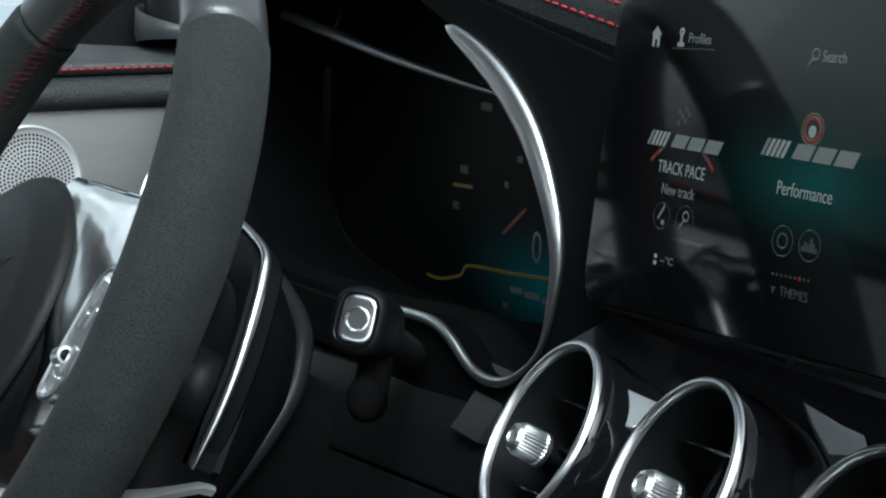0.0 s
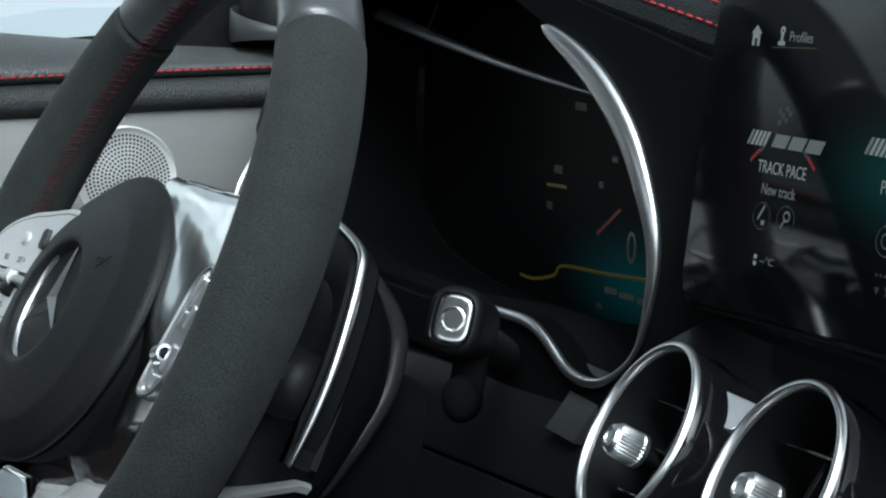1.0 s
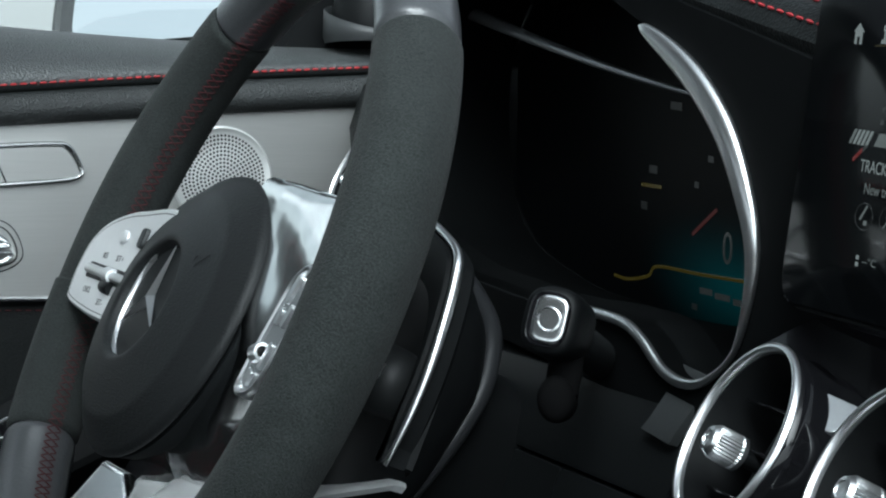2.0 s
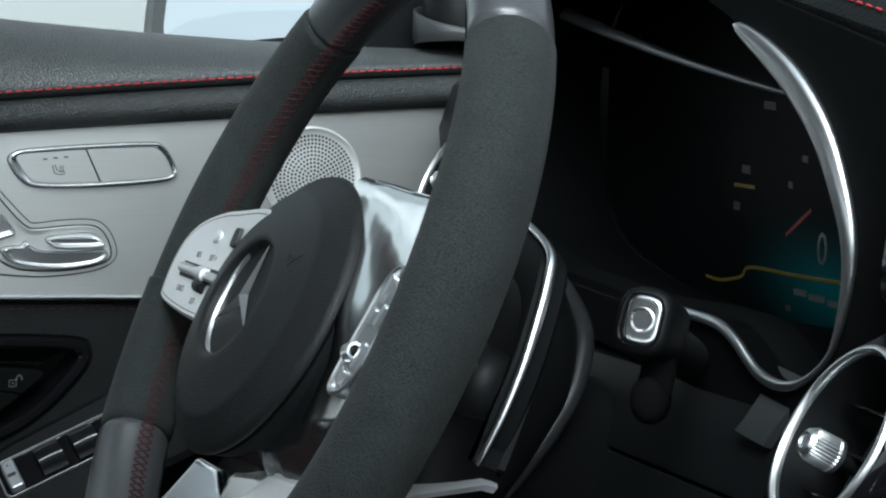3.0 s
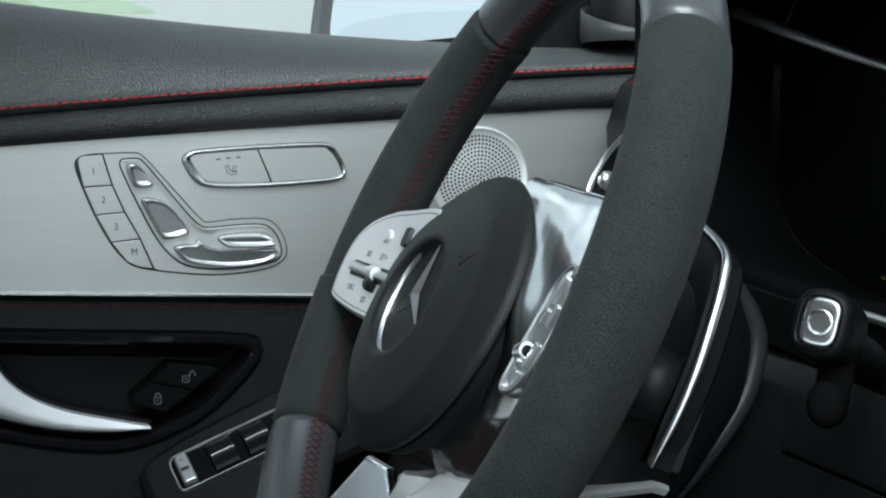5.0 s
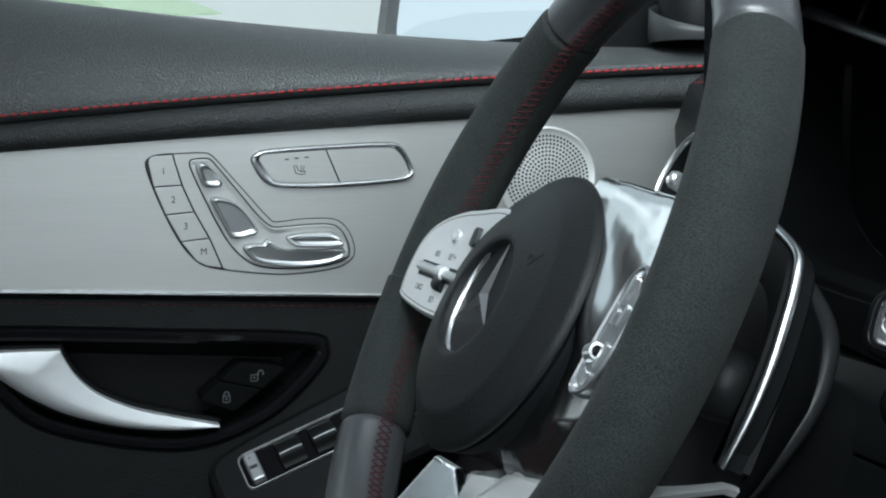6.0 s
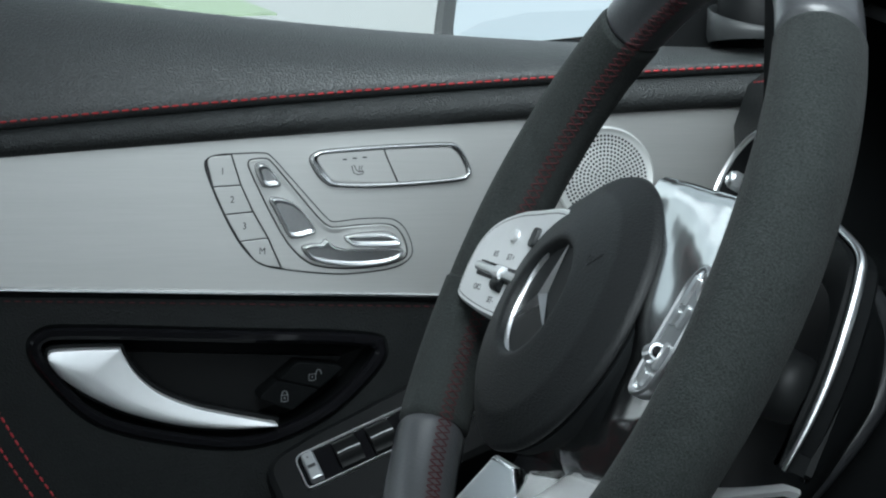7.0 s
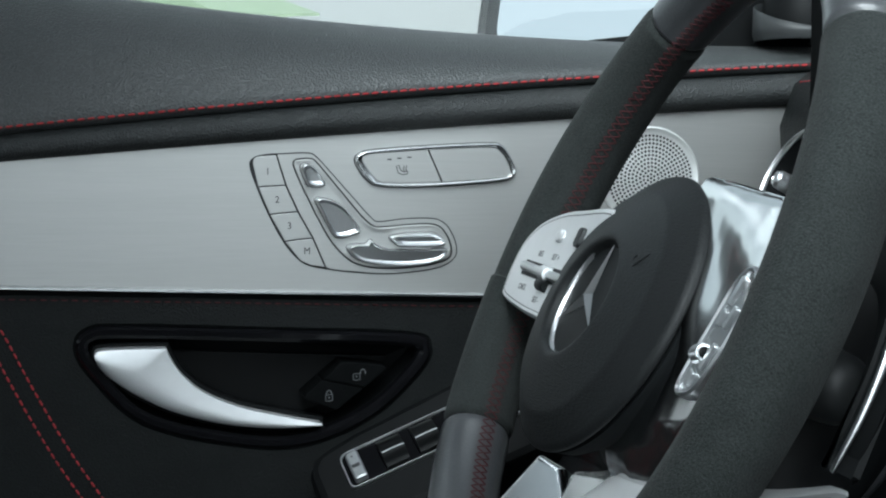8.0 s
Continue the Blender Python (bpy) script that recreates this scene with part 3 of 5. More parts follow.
for x in (0.0375, 0.0605):
    prof = [(0.0225, 0.0), (0.0215, 0.0030), (0.0170, 0.0062), (0.0120, 0.0082), (0.0090, 0.0086), (0.0066, 0.0074), (0.0048, 0.0050), (0.0030, 0.0034), (0.0012, 0.0030), (0.0008, 0.0)]
    rk = part("window_rocker", loft([[(x + dx, y, z) for y, z in prof] for dx in (-0.0078, -0.0072, 0.0072, 0.0078)]), PLASTIC, switches, "black window rocker with a metal lip", smooth=40)
    part("lip", sweep([(x + dx, 0.0092 - 6.0 * dx * dx, 0.0087) for dx in np.linspace(-0.0076, 0.0076, 9)], (0.0002, 0.0004), up=(0, 0, 1), n=6), DULL, rk)
for x0, x1 in ((0.0235, 0.0295), (0.0440, 0.0530), (0.0660, 0.0760)):
    part("plate_edge", box(x0, x1, 0.0234, 0.0240, 0.0004, 0.0012, 0.0002, 1), CHROME, switches)

# ---- steering wheel ----
# wheel frame: x to the driver's right, y up along the rim, z towards the driver
RAKE = radians(24.75)
WHEEL = frame_of((0.2527, 0.772, 1.0483), (0, -1, 0), (math.sin(RAKE), 0, math.cos(RAKE)))
RIM = 0.174


def rim_point(deg):
    a = radians(deg)
    y = RIM * math.cos(a)
    return Vector((RIM * math.sin(a), max(y, -0.150 - 0.25 * (-y - 0.150)) if y < -0.150 else y, 0))


def rim_size(deg, more=0.0):
    d = (deg + 180) % 360 - 180
    g = math.exp(-((abs(d) - 78) / 22) ** 2)
    low = 0.0012 if d < -95 or d > 125 else 0.0
    return 0.0180 + 0.0010 * g + low + more, 0.0164 + 0.0009 * g + low + more


def rim_arc(a0, a1, more=0.0, n=220):
    degs = [a0 + (a1 - a0) * i / n for i in range(n + 1)]

    def size(i):
        e = min(i, n - i)
        s = rim_size(degs[i], more)
        k = 1 - 0.0018 / s[1] * (1, 0.45, 0.12)[e] if e < 3 else 1
        return s[0] * k, s[1] * k
    return sweep([rim_point(d) for d in degs], size, up=(0, 0, 1), n=36)


wheel = thing("steering_wheel", WHEEL, "sports steering wheel with suede grips, red stitching and silver spokes", "steering wheel")
part("rim_core", sweep([rim_point(3 * i) for i in range(120)], lambda i: tuple(v - 0.0020 for v in rim_size(3 * i)), closed=True, up=(0, 0, 1), n=20), INK, wheel)
part("rim_top", rim_arc(-36.6, 50.2, -0.0003), LEATHER_RIM, wheel, "smooth grey black leather at the top of the rim")
part("grip", rim_arc(50.35, 121.2, 0.0003), SUEDE, wheel, "black suede grip")
part("grip", rim_arc(-123.6, -36.75, 0.0003), SUEDE, wheel, "black suede grip")
part("rim_bottom", rim_arc(121.35, 236.25, -0.0003), LEATHER_RIM, wheel, "smooth black leather at the bottom of the rim")
for s in (-1, 1):
    thr = bmesh.new()
    for k in range(86):
        a = s * (18 + k * 1.6)
        c, c2 = rim_point(a), rim_point(a + s * 1.35)
        inward = Vector((-c.x, -c.y, 0)).normalized()
        d = rim_size(a)[1]
        z = 0.0040
        for sg in (-1, 1):
            p = c.lerp(c2, 0.5 - 0.5 * sg) + inward * (d + 0.0002)
            q = c.lerp(c2, 0.5 + 0.5 * sg) + inward * (d + 0.0002)
            thread(thr, p + Vector((0, 0, -z)), p.lerp(q, 0.5) + inward * 0.0005, 0.00028)
            thread(thr, p.lerp(q, 0.5) + inward * 0.0005, q + Vector((0, 0, z)), 0.00028)
    tagged(part("stitching", thr, RED_DARK, wheel, "red cross stitching on the inside of the rim"), kind="stuff")

# hub
HUB = pose(0, -0.0169, 0)
TIP = pose(0, -0.0169, 0.0012, -4.5, 0, 0)
part("hub_bowl", lathe([(0.052, -0.075), (0.060, -0.060), (0.064, -0.035), (0.0670, -0.012), (0.0680, -0.005), (0.0670, -0.002), (0.065, -0.001)], 72, 1.0, 0.83), GLOSS, wheel, "gloss black hub housing", HUB)
part("hub_gap", lathe([(0.074, -0.012), (0.0800, -0.006), (0.0826, 0.0010), (0.078, 0.0030)], 72, 1.0, 0.834), MATT, wheel, "", TIP)
pad = part("airbag_cover", lathe([(0.076, 0.0026), (0.0826, 0.0030), (0.0838, 0.0037), (0.0843, 0.0049), (0.0838, 0.0062), (0.0824, 0.0078), (0.0814, 0.0084), (0.0692, 0.0150), (0.0680, 0.0156), (0.0664, 0.0161), (0.0640, 0.0166), (0.0520, 0.0192), (0.0420, 0.0211), (0.0385, 0.0217), (0.0368, 0.0218), (0.0354, 0.0214), (0.0343, 0.0204), (0.0335, 0.0188), (0.0324, 0.0172), (0.0315, 0.0166)], 96, 1.0, 0.836), PAD, wheel, "grained black airbag cover", TIP, 60)
EMBLEM = pose(0, 0.0012, 0.0)
part("emblem", lathe([(0.0308, 0.0160), (0.0308, 0.0184), (0.0304, 0.0190), (0.0296, 0.0190), (0.0290, 0.0184), (0.0288, 0.0172)], 64, 1, 1, False), RING, pad, "chrome ring with three arms", EMBLEM)
part("emblem_ground", lathe([(0.030, 0.0160), (0.0295, 0.0172), (0.001, 0.0174)], 48), COVER, pad, "", EMBLEM)
for k in range(3):
    a = radians(90 + 120 * k)
    u, v = Vector((math.cos(a), math.sin(a), 0)), Vector((-math.sin(a), math.cos(a), 0))
    bm = bmesh.new()
    pts = [v * 0.0040 - u * 0.0023, -v * 0.0040 - u * 0.0023, u * 0.0296, Vector((0, 0, 0.0030))]
    vs = [bm.verts.new(p + Vector((0, 0, 0.0172 + (0.0010 if i == 2 else 0)))) for i, p in enumerate(pts)]
    for f in ((0, 1, 2), (0, 3, 2), (1, 2, 3), (0, 1, 3)):
        bm.faces.new([vs[i] for i in f])
    part("emblem_arm", bm, RING, pad, "", EMBLEM, smooth=0)
part("horn_symbol", sweep([(0.0425 + 0.0026 * math.cos(a), 0.0215 + 0.0026 * math.sin(a), 0.0200) for a in np.linspace(0, 5.5, 12)] + [(0.0500, 0.0258, 0.0180)], (0.0002, 0.0003), up=(0, 0, 1), n=6), INK, pad)
part("embossed_print", box(-0.030, -0.016, -0.050, -0.0465, 0.0150, 0.0166, 0.0002, 1), PAD, pad)

# spokes
L_OUT = spline([(-0.1570, -0.0210), (-0.1602, -0.0080), (-0.1570, 0.0060), (-0.1475, 0.0152), (-0.1320, 0.0218), (-0.1080, 0.0266), (-0.0780, 0.0290), (-0.0200, 0.0290), (-0.0180, 0.0), (-0.0200, -0.0310), (-0.0800, -0.0312), (-0.1200, -0.0290), (-0.1500, -0.0256)], 5)
left = part("switch_panel", plate(L_OUT, [(0.004, -0.020), (0, -0.010), (0, 0.0120), (0.0006, 0.0145), (0.0018, 0.0158)]), SATIN, wheel, "silver spoke panel with cruise control buttons", smooth=45)


def on_left(x, y, z=0.0158):
    return pose(x, y, z)


part("panel_line", sweep([(p.x, p.y, 0.01585) for p in inset(L_OUT, 0.0036)], (0.0001, 0.0003), closed=True, up=(0, 0, 1), n=5), GREY_INK, left)
part("speaker_button", lathe([(0.0058, 0), (0.0058, 0.0010), (0.0048, 0.0018), (0.003, 0.0020)], 24, 1.0, 0.62), SATIN, left, "", on_left(-0.0915, 0.0131))
part("oval_button", slab(fillet([(-0.0042, -0.0052, 0.003), (0.0042, -0.0052, 0.003), (0.0042, 0.0052, 0.003), (-0.0042, 0.0052, 0.003)], 5), 0.0022, 0.0008), GREY, left, "dark grey rounded button", on_left(-0.0570, 0.0136))
part("roller_slot", slab(fillet([(-0.134, -0.0105, 0.002), (-0.046, -0.0135, 0.002), (-0.046, -0.0050, 0.002), (-0.134, -0.0020, 0.002)], 4), 0.0006, 0.0002, 0.0156), INK, left)
part("roller_bar", sweep([(-0.131, -0.0058, 0.0170), (-0.047, -0.0098, 0.0170)], (0.0026, 0.0026), n=16), RING, left)
part("roller", lathe([(0.0036 + 0.0003 * (i % 2), -0.0065 + 0.001 * i) for i in range(14)], 28), SATIN, left, "ribbed metal thumb roller", pose(-0.086, -0.0078, 0.0168, 0, 90, -2.7))
part("roller", lathe([(0.0030, -0.007), (0.0036, -0.006), (0.0036, 0.006), (0.0030, 0.007)], 24), SOFT, left, "dark rubber roller", pose(-0.084, -0.0138, 0.0160, 0, 90, -2.7))
for tx, x, y in (("RES", -0.1130, 0.0022), ("SET +", -0.0850, 0.0016), ("CNCL", -0.1210, -0.0172), ("SET -", -0.0880, -0.0222)):
    words("print", tx, 0.0046, GREY_INK, left, pose(x, y, 0.0159), squeeze=1.15)


def spoke_section(x):
    """The right spoke: a thin silver shell that curves down towards the hub."""
    top = float(np.interp(x, [0.030, 0.0676, 0.109, 0.142, 0.152, 0.158], [0.0552, 0.0520, 0.0478, 0.042, 0.034, 0.018]))
    low = float(np.interp(x, [0.060, 0.085, 0.110, 0.128, 0.146, 0.158], [-0.058, -0.056, -0.051, -0.043, -0.026, 0.004]))
    z = 0.0042 - 0.0022 * math.sin(math.pi * max(0.0, x - 0.058) / 0.10)
    pts = [(x, top - 0.006, z - 0.018), (x, top - 0.0015, z - 0.010), (x, top, z - 0.0062)]
    for t in np.linspace(0.02, 1.0, 26):
        d = (top - low) * t
        # Ripple put into the shape to streak the reflections; the panel itself is smooth.
        wave = 0.0010 * math.sin(2 * math.pi * (d - 0.45 * (x - 0.085)) / 0.046) * (1 - t) ** 0.5 * min(1.0, d / 0.008)
        pts.append((x, top - d, z - 0.0035 * (2 * t - 0.9) ** 2 - 0.0015 * max(0.0, 0.06 - t) / 0.06 + wave))
    reach = float(np.interp(x, [0.03, 0.095, 0.135, 0.158], [0.034, 0.032, 0.010, 0.004]))
    z1 = pts[-1][2]
    for a in np.linspace(0.25, 1.45, 7):
        pts.append((x, low - reach * math.sin(a), z1 - reach * (1.1 - math.cos(a))))
    return pts


right = part("switch_panel", loft([spoke_section(x) for x in np.linspace(0.030, 0.158, 32)]), POLISHED, wheel, "polished silver spoke panel with audio buttons", smooth=60)
LENS = spline([(0.1300, 0.0156), (0.1219, 0.0129), (0.1164, 0.0057), (0.1132, -0.0038), (0.1096, -0.0148), (0.1058, -0.0275), (0.1043, -0.0377), (0.1100, -0.0410), (0.1214, -0.0380), (0.1280, -0.0296), (0.1345, -0.0142), (0.1375, -0.0010), (0.1370, 0.0100)], 5)
island = part("switch_island", holed(LENS, inset(LENS, 0.0020), 0.0060, -0.0015, 0.0008), RING, right, "chrome rimmed button island")
part("island_bed", slab(inset(LENS, 0.0016), 0.0040, 0.0003, -0.0015), DULL, island, "dull metal button bed")
part("roller", lathe([(0.0036 + 0.0004 * (i % 2), -0.003 + 0.0006 * i) for i in range(11)], 30), RING, right, "ribbed metal thumb roller", pose(0.1125, -0.0225, 0.0030, 0, 90, 15))
part("roller_cap", lathe([(0.0024, 0.0028), (0.0024, 0.0034), (0.0018, 0.0038), (0.0006, 0.0039)], 20), COVER, right, "dark roller cap", pose(0.1125, -0.0225, 0.0030, 0, 90, 15))
for x, y, w, h, a in ((0.1220, 0.0050, 0.0020, 0.0062, -20), (0.1185, -0.0065, 0.0018, 0.0036, -24), (0.1265, -0.0060, 0.0018, 0.0050, -24), (0.1125, -0.0325, 0.0028, 0.0034, -24), (0.1215, -0.0230, 0.0018, 0.0060, -24)):
    part("audio_button", slab(fillet([(-w, -h, 0.001), (w, -h, 0.001), (w, h, 0.001), (-w, h, 0.001)], 4), 0.0022, 0.0006, 0.0), RING, right, "", pose(x, y, 0.0020, 0, 0, a))
SLOPE = pose(0, -0.088, -0.010, -11, 0, 0)
CUSHION = [(0.004, -0.026), (0, -0.018), (0, -0.0042), (0.0006, -0.0022), (0.0016, -0.0009), (0.0030, -0.0002), (0.0046, 0.0)]
part("lower_spoke", plate(fillet([(-0.0144, 0.0164, 0.003), (0.0107, 0.0158, 0.004), (0.0324, 0.0028, 0.006), (0.0645, -0.0182, 0.01), (0.0300, -0.0500, 0.02), (-0.0158, -0.0340, 0.01), (-0.0159, -0.0147, 0.01)], 8), CUSHION), SILVER, wheel, "satin silver lower spoke", pose(-0.04, -0.105, -0.006, -20, 14, 0), 50)
part("lower_spoke", plate(fillet([(0.0385, 0.0070, 0.003), (0.1000, 0.0110, 0.01), (0.1300, -0.0300, 0.02), (0.0900, -0.0700, 0.01), (0.0300, -0.0600, 0.01), (0.0185, -0.0110, 0.004)], 8), CUSHION), SATIN, wheel, "matt silver lower spoke", SLOPE, 50)
part("spoke_bridge", plate(fillet([(-0.0240, 0.0010, 0.004), (0.0370, 0.0100, 0.003), (0.0175, -0.0110, 0.006), (0.0020, -0.0500, 0.01), (-0.0100, -0.0500, 0.01)], 8), [(0.003, -0.030), (0, -0.022), (0, -0.0105), (0.0020, -0.0075), (0.0050, -0.0062), (0.0080, -0.0064)]), SILVER, wheel, "polished metal between the lower spokes", SLOPE, 60)
part("lower_cover", plate(fillet([(-0.075, -0.060, 0.01), (0.075, -0.060, 0.01), (0.11, -0.14, 0.02), (-0.11, -0.14, 0.02)], 5), [(0.004, -0.060), (0, -0.050), (0, -0.034), (0.003, -0.030)]), GLOSS, wheel, "gloss black cover behind the lower spokes")
part("back_cover", lathe([(0.05, -0.075), (0.070, -0.070), (0.080, -0.055), (0.082, -0.035), (0.078, -0.028), (0.06, -0.028)], 64, 1.0, 0.85), PLASTIC, wheel, "black plastic back of the wheel", HUB)
# shift paddles
for s in (-1, 1):
    o = spline([(s * 0.080, 0.052), (s * 0.112, 0.0555), (s * 0.1362, 0.0490), (s * 0.1580, 0.0405), (s * 0.1655, 0.030), (s * 0.1705, 0.013), (s * 0.1735, -0.006), (s * 0.1730, -0.026), (s * 0.1690, -0.0445), (s * 0.1682, -0.036), (s * 0.1665, -0.012), (s * 0.1590, 0.014), (s * 0.135, 0.028), (s * 0.090, 0.032)], 6)
    pd = part("shift_paddle", plate(inset(o, 0.0014), [(0.002, -0.0485), (0, -0.0465), (0, -0.036), (0.0012, -0.0348)]), PLASTIC, wheel, "black gear shift paddle with a bright edge")
    edge = spline([(s * 0.112, 0.0555), (s * 0.1362, 0.0490), (s * 0.1580, 0.0405), (s * 0.1655, 0.030), (s * 0.1705, 0.013), (s * 0.1735, -0.006), (s * 0.1730, -0.026), (s * 0.1690, -0.0445)], 8, False)
    n_ = len(edge)
    part("paddle_edge", sweep([(p.x + s * 0.0012, p.y, -0.0378) for p in edge], lambda i: (0.0005 + 0.0016 * math.sin(math.pi * min(1.0, 0.12 + 0.88 * i / (n_ - 1))) ** 0.7, 0.0016), up=(0, 0, 1), n=14), RING, pd, "bright metal paddle edge")

# ---- steering column ----
COLUMN = WHEEL
column = thing("steering_column", COLUMN, "dark plastic steering column cover behind the wheel", "steering column")


def shroud(z, hx, hy, n=48, e=3.2, oy=0.0):
    out = []
    for j in range(n):
        a = 2 * math.pi * j / n
        c, s = math.cos(a), math.sin(a)
        k = (abs(c) ** e + abs(s) ** e) ** (-1 / e)
        out.append((hx * k * c, hy * k * s + oy, z))
    return out


COLLAR = spline([(-0.052, 0.050), (-0.070, 0.0525), (-0.090, 0.0495), (-0.1010, 0.041), (-0.1125, 0.028), (-0.1195, 0.004), (-0.1180, -0.014), (-0.108, -0.052), (-0.090, -0.085), (-0.066, -0.092), (-0.050, -0.080), (-0.046, -0.02)], 6)
ROUND = ((0.034, 0.0850), (0.026, 0.0846), (0.018, 0.0832), (0.0115, 0.0806), (0.0070, 0.0768), (0.0042, 0.0715), (0.0030, 0.065))
part("cover", plate(COLLAR, [(d, -z) for d, z in ROUND] + [(d, z) for d, z in ROUND[::-1]], shrink), COVER, column, "satin dark plastic column cover", frame_of((0, 0, 0), (0, 0, 1), (0, 1, 0)), 70)
# Lighter tube for the edge's highlight, laid along the outline in the camera's view.
part("cover_highlight", sweep(spline([(0.068, 0.0510, -0.070), (0.070, 0.0470, -0.0838), (0.070, 0.0374, -0.1018), (0.070, 0.0279, -0.1116), (0.070, 0.0160, -0.1158), (0.070, 0.0032, -0.1174), (0.070, -0.0110, -0.1156), (0.070, -0.0280, -0.1110), (0.068, -0.0500, -0.1040), (0.066, -0.0740, -0.0930)], 6, False), (0.0052, 0.0052), n=18), LIP, column, "lighter tube for the highlight on the column cover's edge")
part("column_tube", loft([shroud(-0.10, 0.060, 0.042, oy=-0.02), shroud(-0.20, 0.055, 0.045, oy=-0.03), shroud(-0.26, 0.05, 0.045, oy=-0.04)]), PLASTIC, column, "black column tube", smooth=60)
nub = part("column_nub", lathe([(0.012, -0.02), (0.0135, 0.004), (0.0125, 0.012), (0.0105, 0.0165), (0.0070, 0.0190), (0.003, 0.0200)], 28), GREY, column, "dark grey rounded stalk end", pose(0.106, -0.0125, -0.050, 0, 118, 0) @ Matrix.Diagonal((1.2, 1.15, 1.1, 1)))
# Bright metal block put where the stalk end shows its highlight.
part("nub_glint", box(-0.0134, -0.0100, -0.0010, 0.0050, 0.0070, 0.0122, 0.0008, 2), RING, nub, "small metal block for the glint on the stalk end")
part("nub_arm", sweep([(0.100, -0.0135, -0.044), (0.080, -0.014, -0.046), (0.05, -0.016, -0.05)], (0.0125, 0.0115), n=16), PLASTIC, column)
blade = [[(0.080, y + 0.0018, z + 0.001), (0.089, y + 0.0016, z), (0.091, y, z), (0.089, y - 0.0030, z), (0.080, y - 0.003, z)] for y, z in ((-0.0690, -0.050), (-0.0658, -0.0543), (-0.0499, -0.0846), (-0.0492, -0.0904))]
part("column_trim", loft(blade), SATIN, column, "bright metal trim on the column")
# gear selector lever: knob seen on its end
KNOB = frame_of((0.3358, 0.597, 1.0430), (0.68, -0.73, 0.04), (0.24, 0.10, 1.0)) @ pose(0, 0, 0, 0, 0, -12)
lever = thing("gear_selector", KNOB, "black gear selector lever with a silver push button on its end", "gear lever")
K_OUT = fillet([(-0.0114, -0.0138, 0.0110), (0.0114, -0.0138, 0.0110), (0.0114, 0.0138, 0.0110), (-0.0114, 0.0138, 0.0110)], 12)
part("knob", plate(K_OUT, [(0.004, -0.032), (0.0014, -0.026), (0.0002, -0.012), (0, -0.002), (0.0008, 0.0014), (0.0028, 0.0030), (0.0036, 0.0030)]), PLASTIC, lever, "black rounded knob", smooth=60)
part("knob_ring", plate(inset(K_OUT, 0.0030), [(0, 0.0026), (0, 0.0036), (0.0004, 0.0040), (0.0008, 0.0036)]), GLOSS, lever)
button = part("park_button", plate(inset(K_OUT, 0.0044), [(0, 0.0030), (0, 0.0042), (0.0004, 0.0047), (0.0010, 0.0049), (0.0022, 0.0050), (0.0034, 0.0050)]), SILVER, lever, "satin silver push button with a round dimple", pose(0.0008, 0.0, 0.0))
part("dimple", lathe([(0.0050, 0.0046), (0.0049, 0.0056), (0.0045, 0.0057), (0.0038, 0.0050), (0.0028, 0.0045), (0.0016, 0.0047), (0.0005, 0.0050)], 32), SILVER, button)
arm_to = KNOB.inverted() @ (WHEEL @ Vector((0.030, -0.004, -0.165)))
part("stem", sweep([(0, -0.002, -0.026), (-0.001, -0.004, -0.07), (-0.006, -0.005, -0.11), tuple(arm_to)], (0.0085, 0.0075), n=16), MATT, lever)
STUB = frame_of((0.3385, 0.598, 1.0125), (0.80, -0.60, 0.0), (0.25, 0.0, 1.0))
stub = thing("column_lever", STUB, "black round ended column adjuster lever below the gear selector", "lever")
part("lever_end", lathe([(0.008, -0.03), (0.0092, -0.02), (0.0098, -0.006), (0.0096, -0.001), (0.0084, 0.0020), (0.0060, 0.0036), (0.0030, 0.0044), (0.001, 0.0046)], 32, 0.75, 0.95), DEEP, stub, "", None, 60)
part("lever_neck", sweep([(0.003, 0.022, -0.016), (0.002, 0.010, -0.013), (0.001, 0.002, -0.010)], (0.0070, 0.0070), n=16), DEEP, stub)

# ---- dashboard ----
# dashboard frame: x to the driver's right, y up, z to the driver
CLUSTER = frame_of((0.40, 0.772, 1.08), -AX_L, AX_U)
dash = thing("dashboard", CLUSTER, "black dashboard with a padded leather top and red stitching", "dashboard")
part("body", box(-0.32, 1.25, -0.46, 0.060, -0.58, -0.105, 0.012, 2), PLASTIC, dash)


def lip(x):
    """Height of the padded edge over the instruments."""
    return 0.1036 - 0.16 * (x - 0.2223) - 0.9 * max(0.0, -x - 0.02) ** 1.5


def back(x):
    """How far that edge sweeps forward towards the door."""
    return 0.40 * max(0.0, -x - 0.10) + 4.0 * min(0.03, max(0.0, x - 0.272))


def hood_section(x):
    y, b = lip(x), back(x)
    return [(x, y, -b), (x, y + 0.006, -0.003 - b), (x, y + 0.010, -0.010 - b), (x, y + 0.018, -0.05 - b), (x, y + 0.022, -0.20), (x, y + 0.005, -0.57), (x, y - 0.06, -0.57), (x, y - 0.05, -0.115 - b), (x, y - 0.022, -0.064 - b), (x, y - 0.014, -0.014 - b), (x, y - 0.008, -0.003 - b)]


part("top_pad", loft([hood_section(x) for x in np.linspace(-0.315, 0.60, 48)]), NAPPA, dash, "padded black leather dashboard top")
for dz, dy in ((-0.0025, 0.0062), (-0.0130, 0.0112)):
    thr = stitches([(x, lip(x) + dy, dz - back(x)) for x in np.linspace(-0.30, 0.58, 160)], 0.0040, 0.0020, 0.0006)
    tagged(part("stitching", thr, RED, dash, "row of red thread stitches"), kind="stuff")

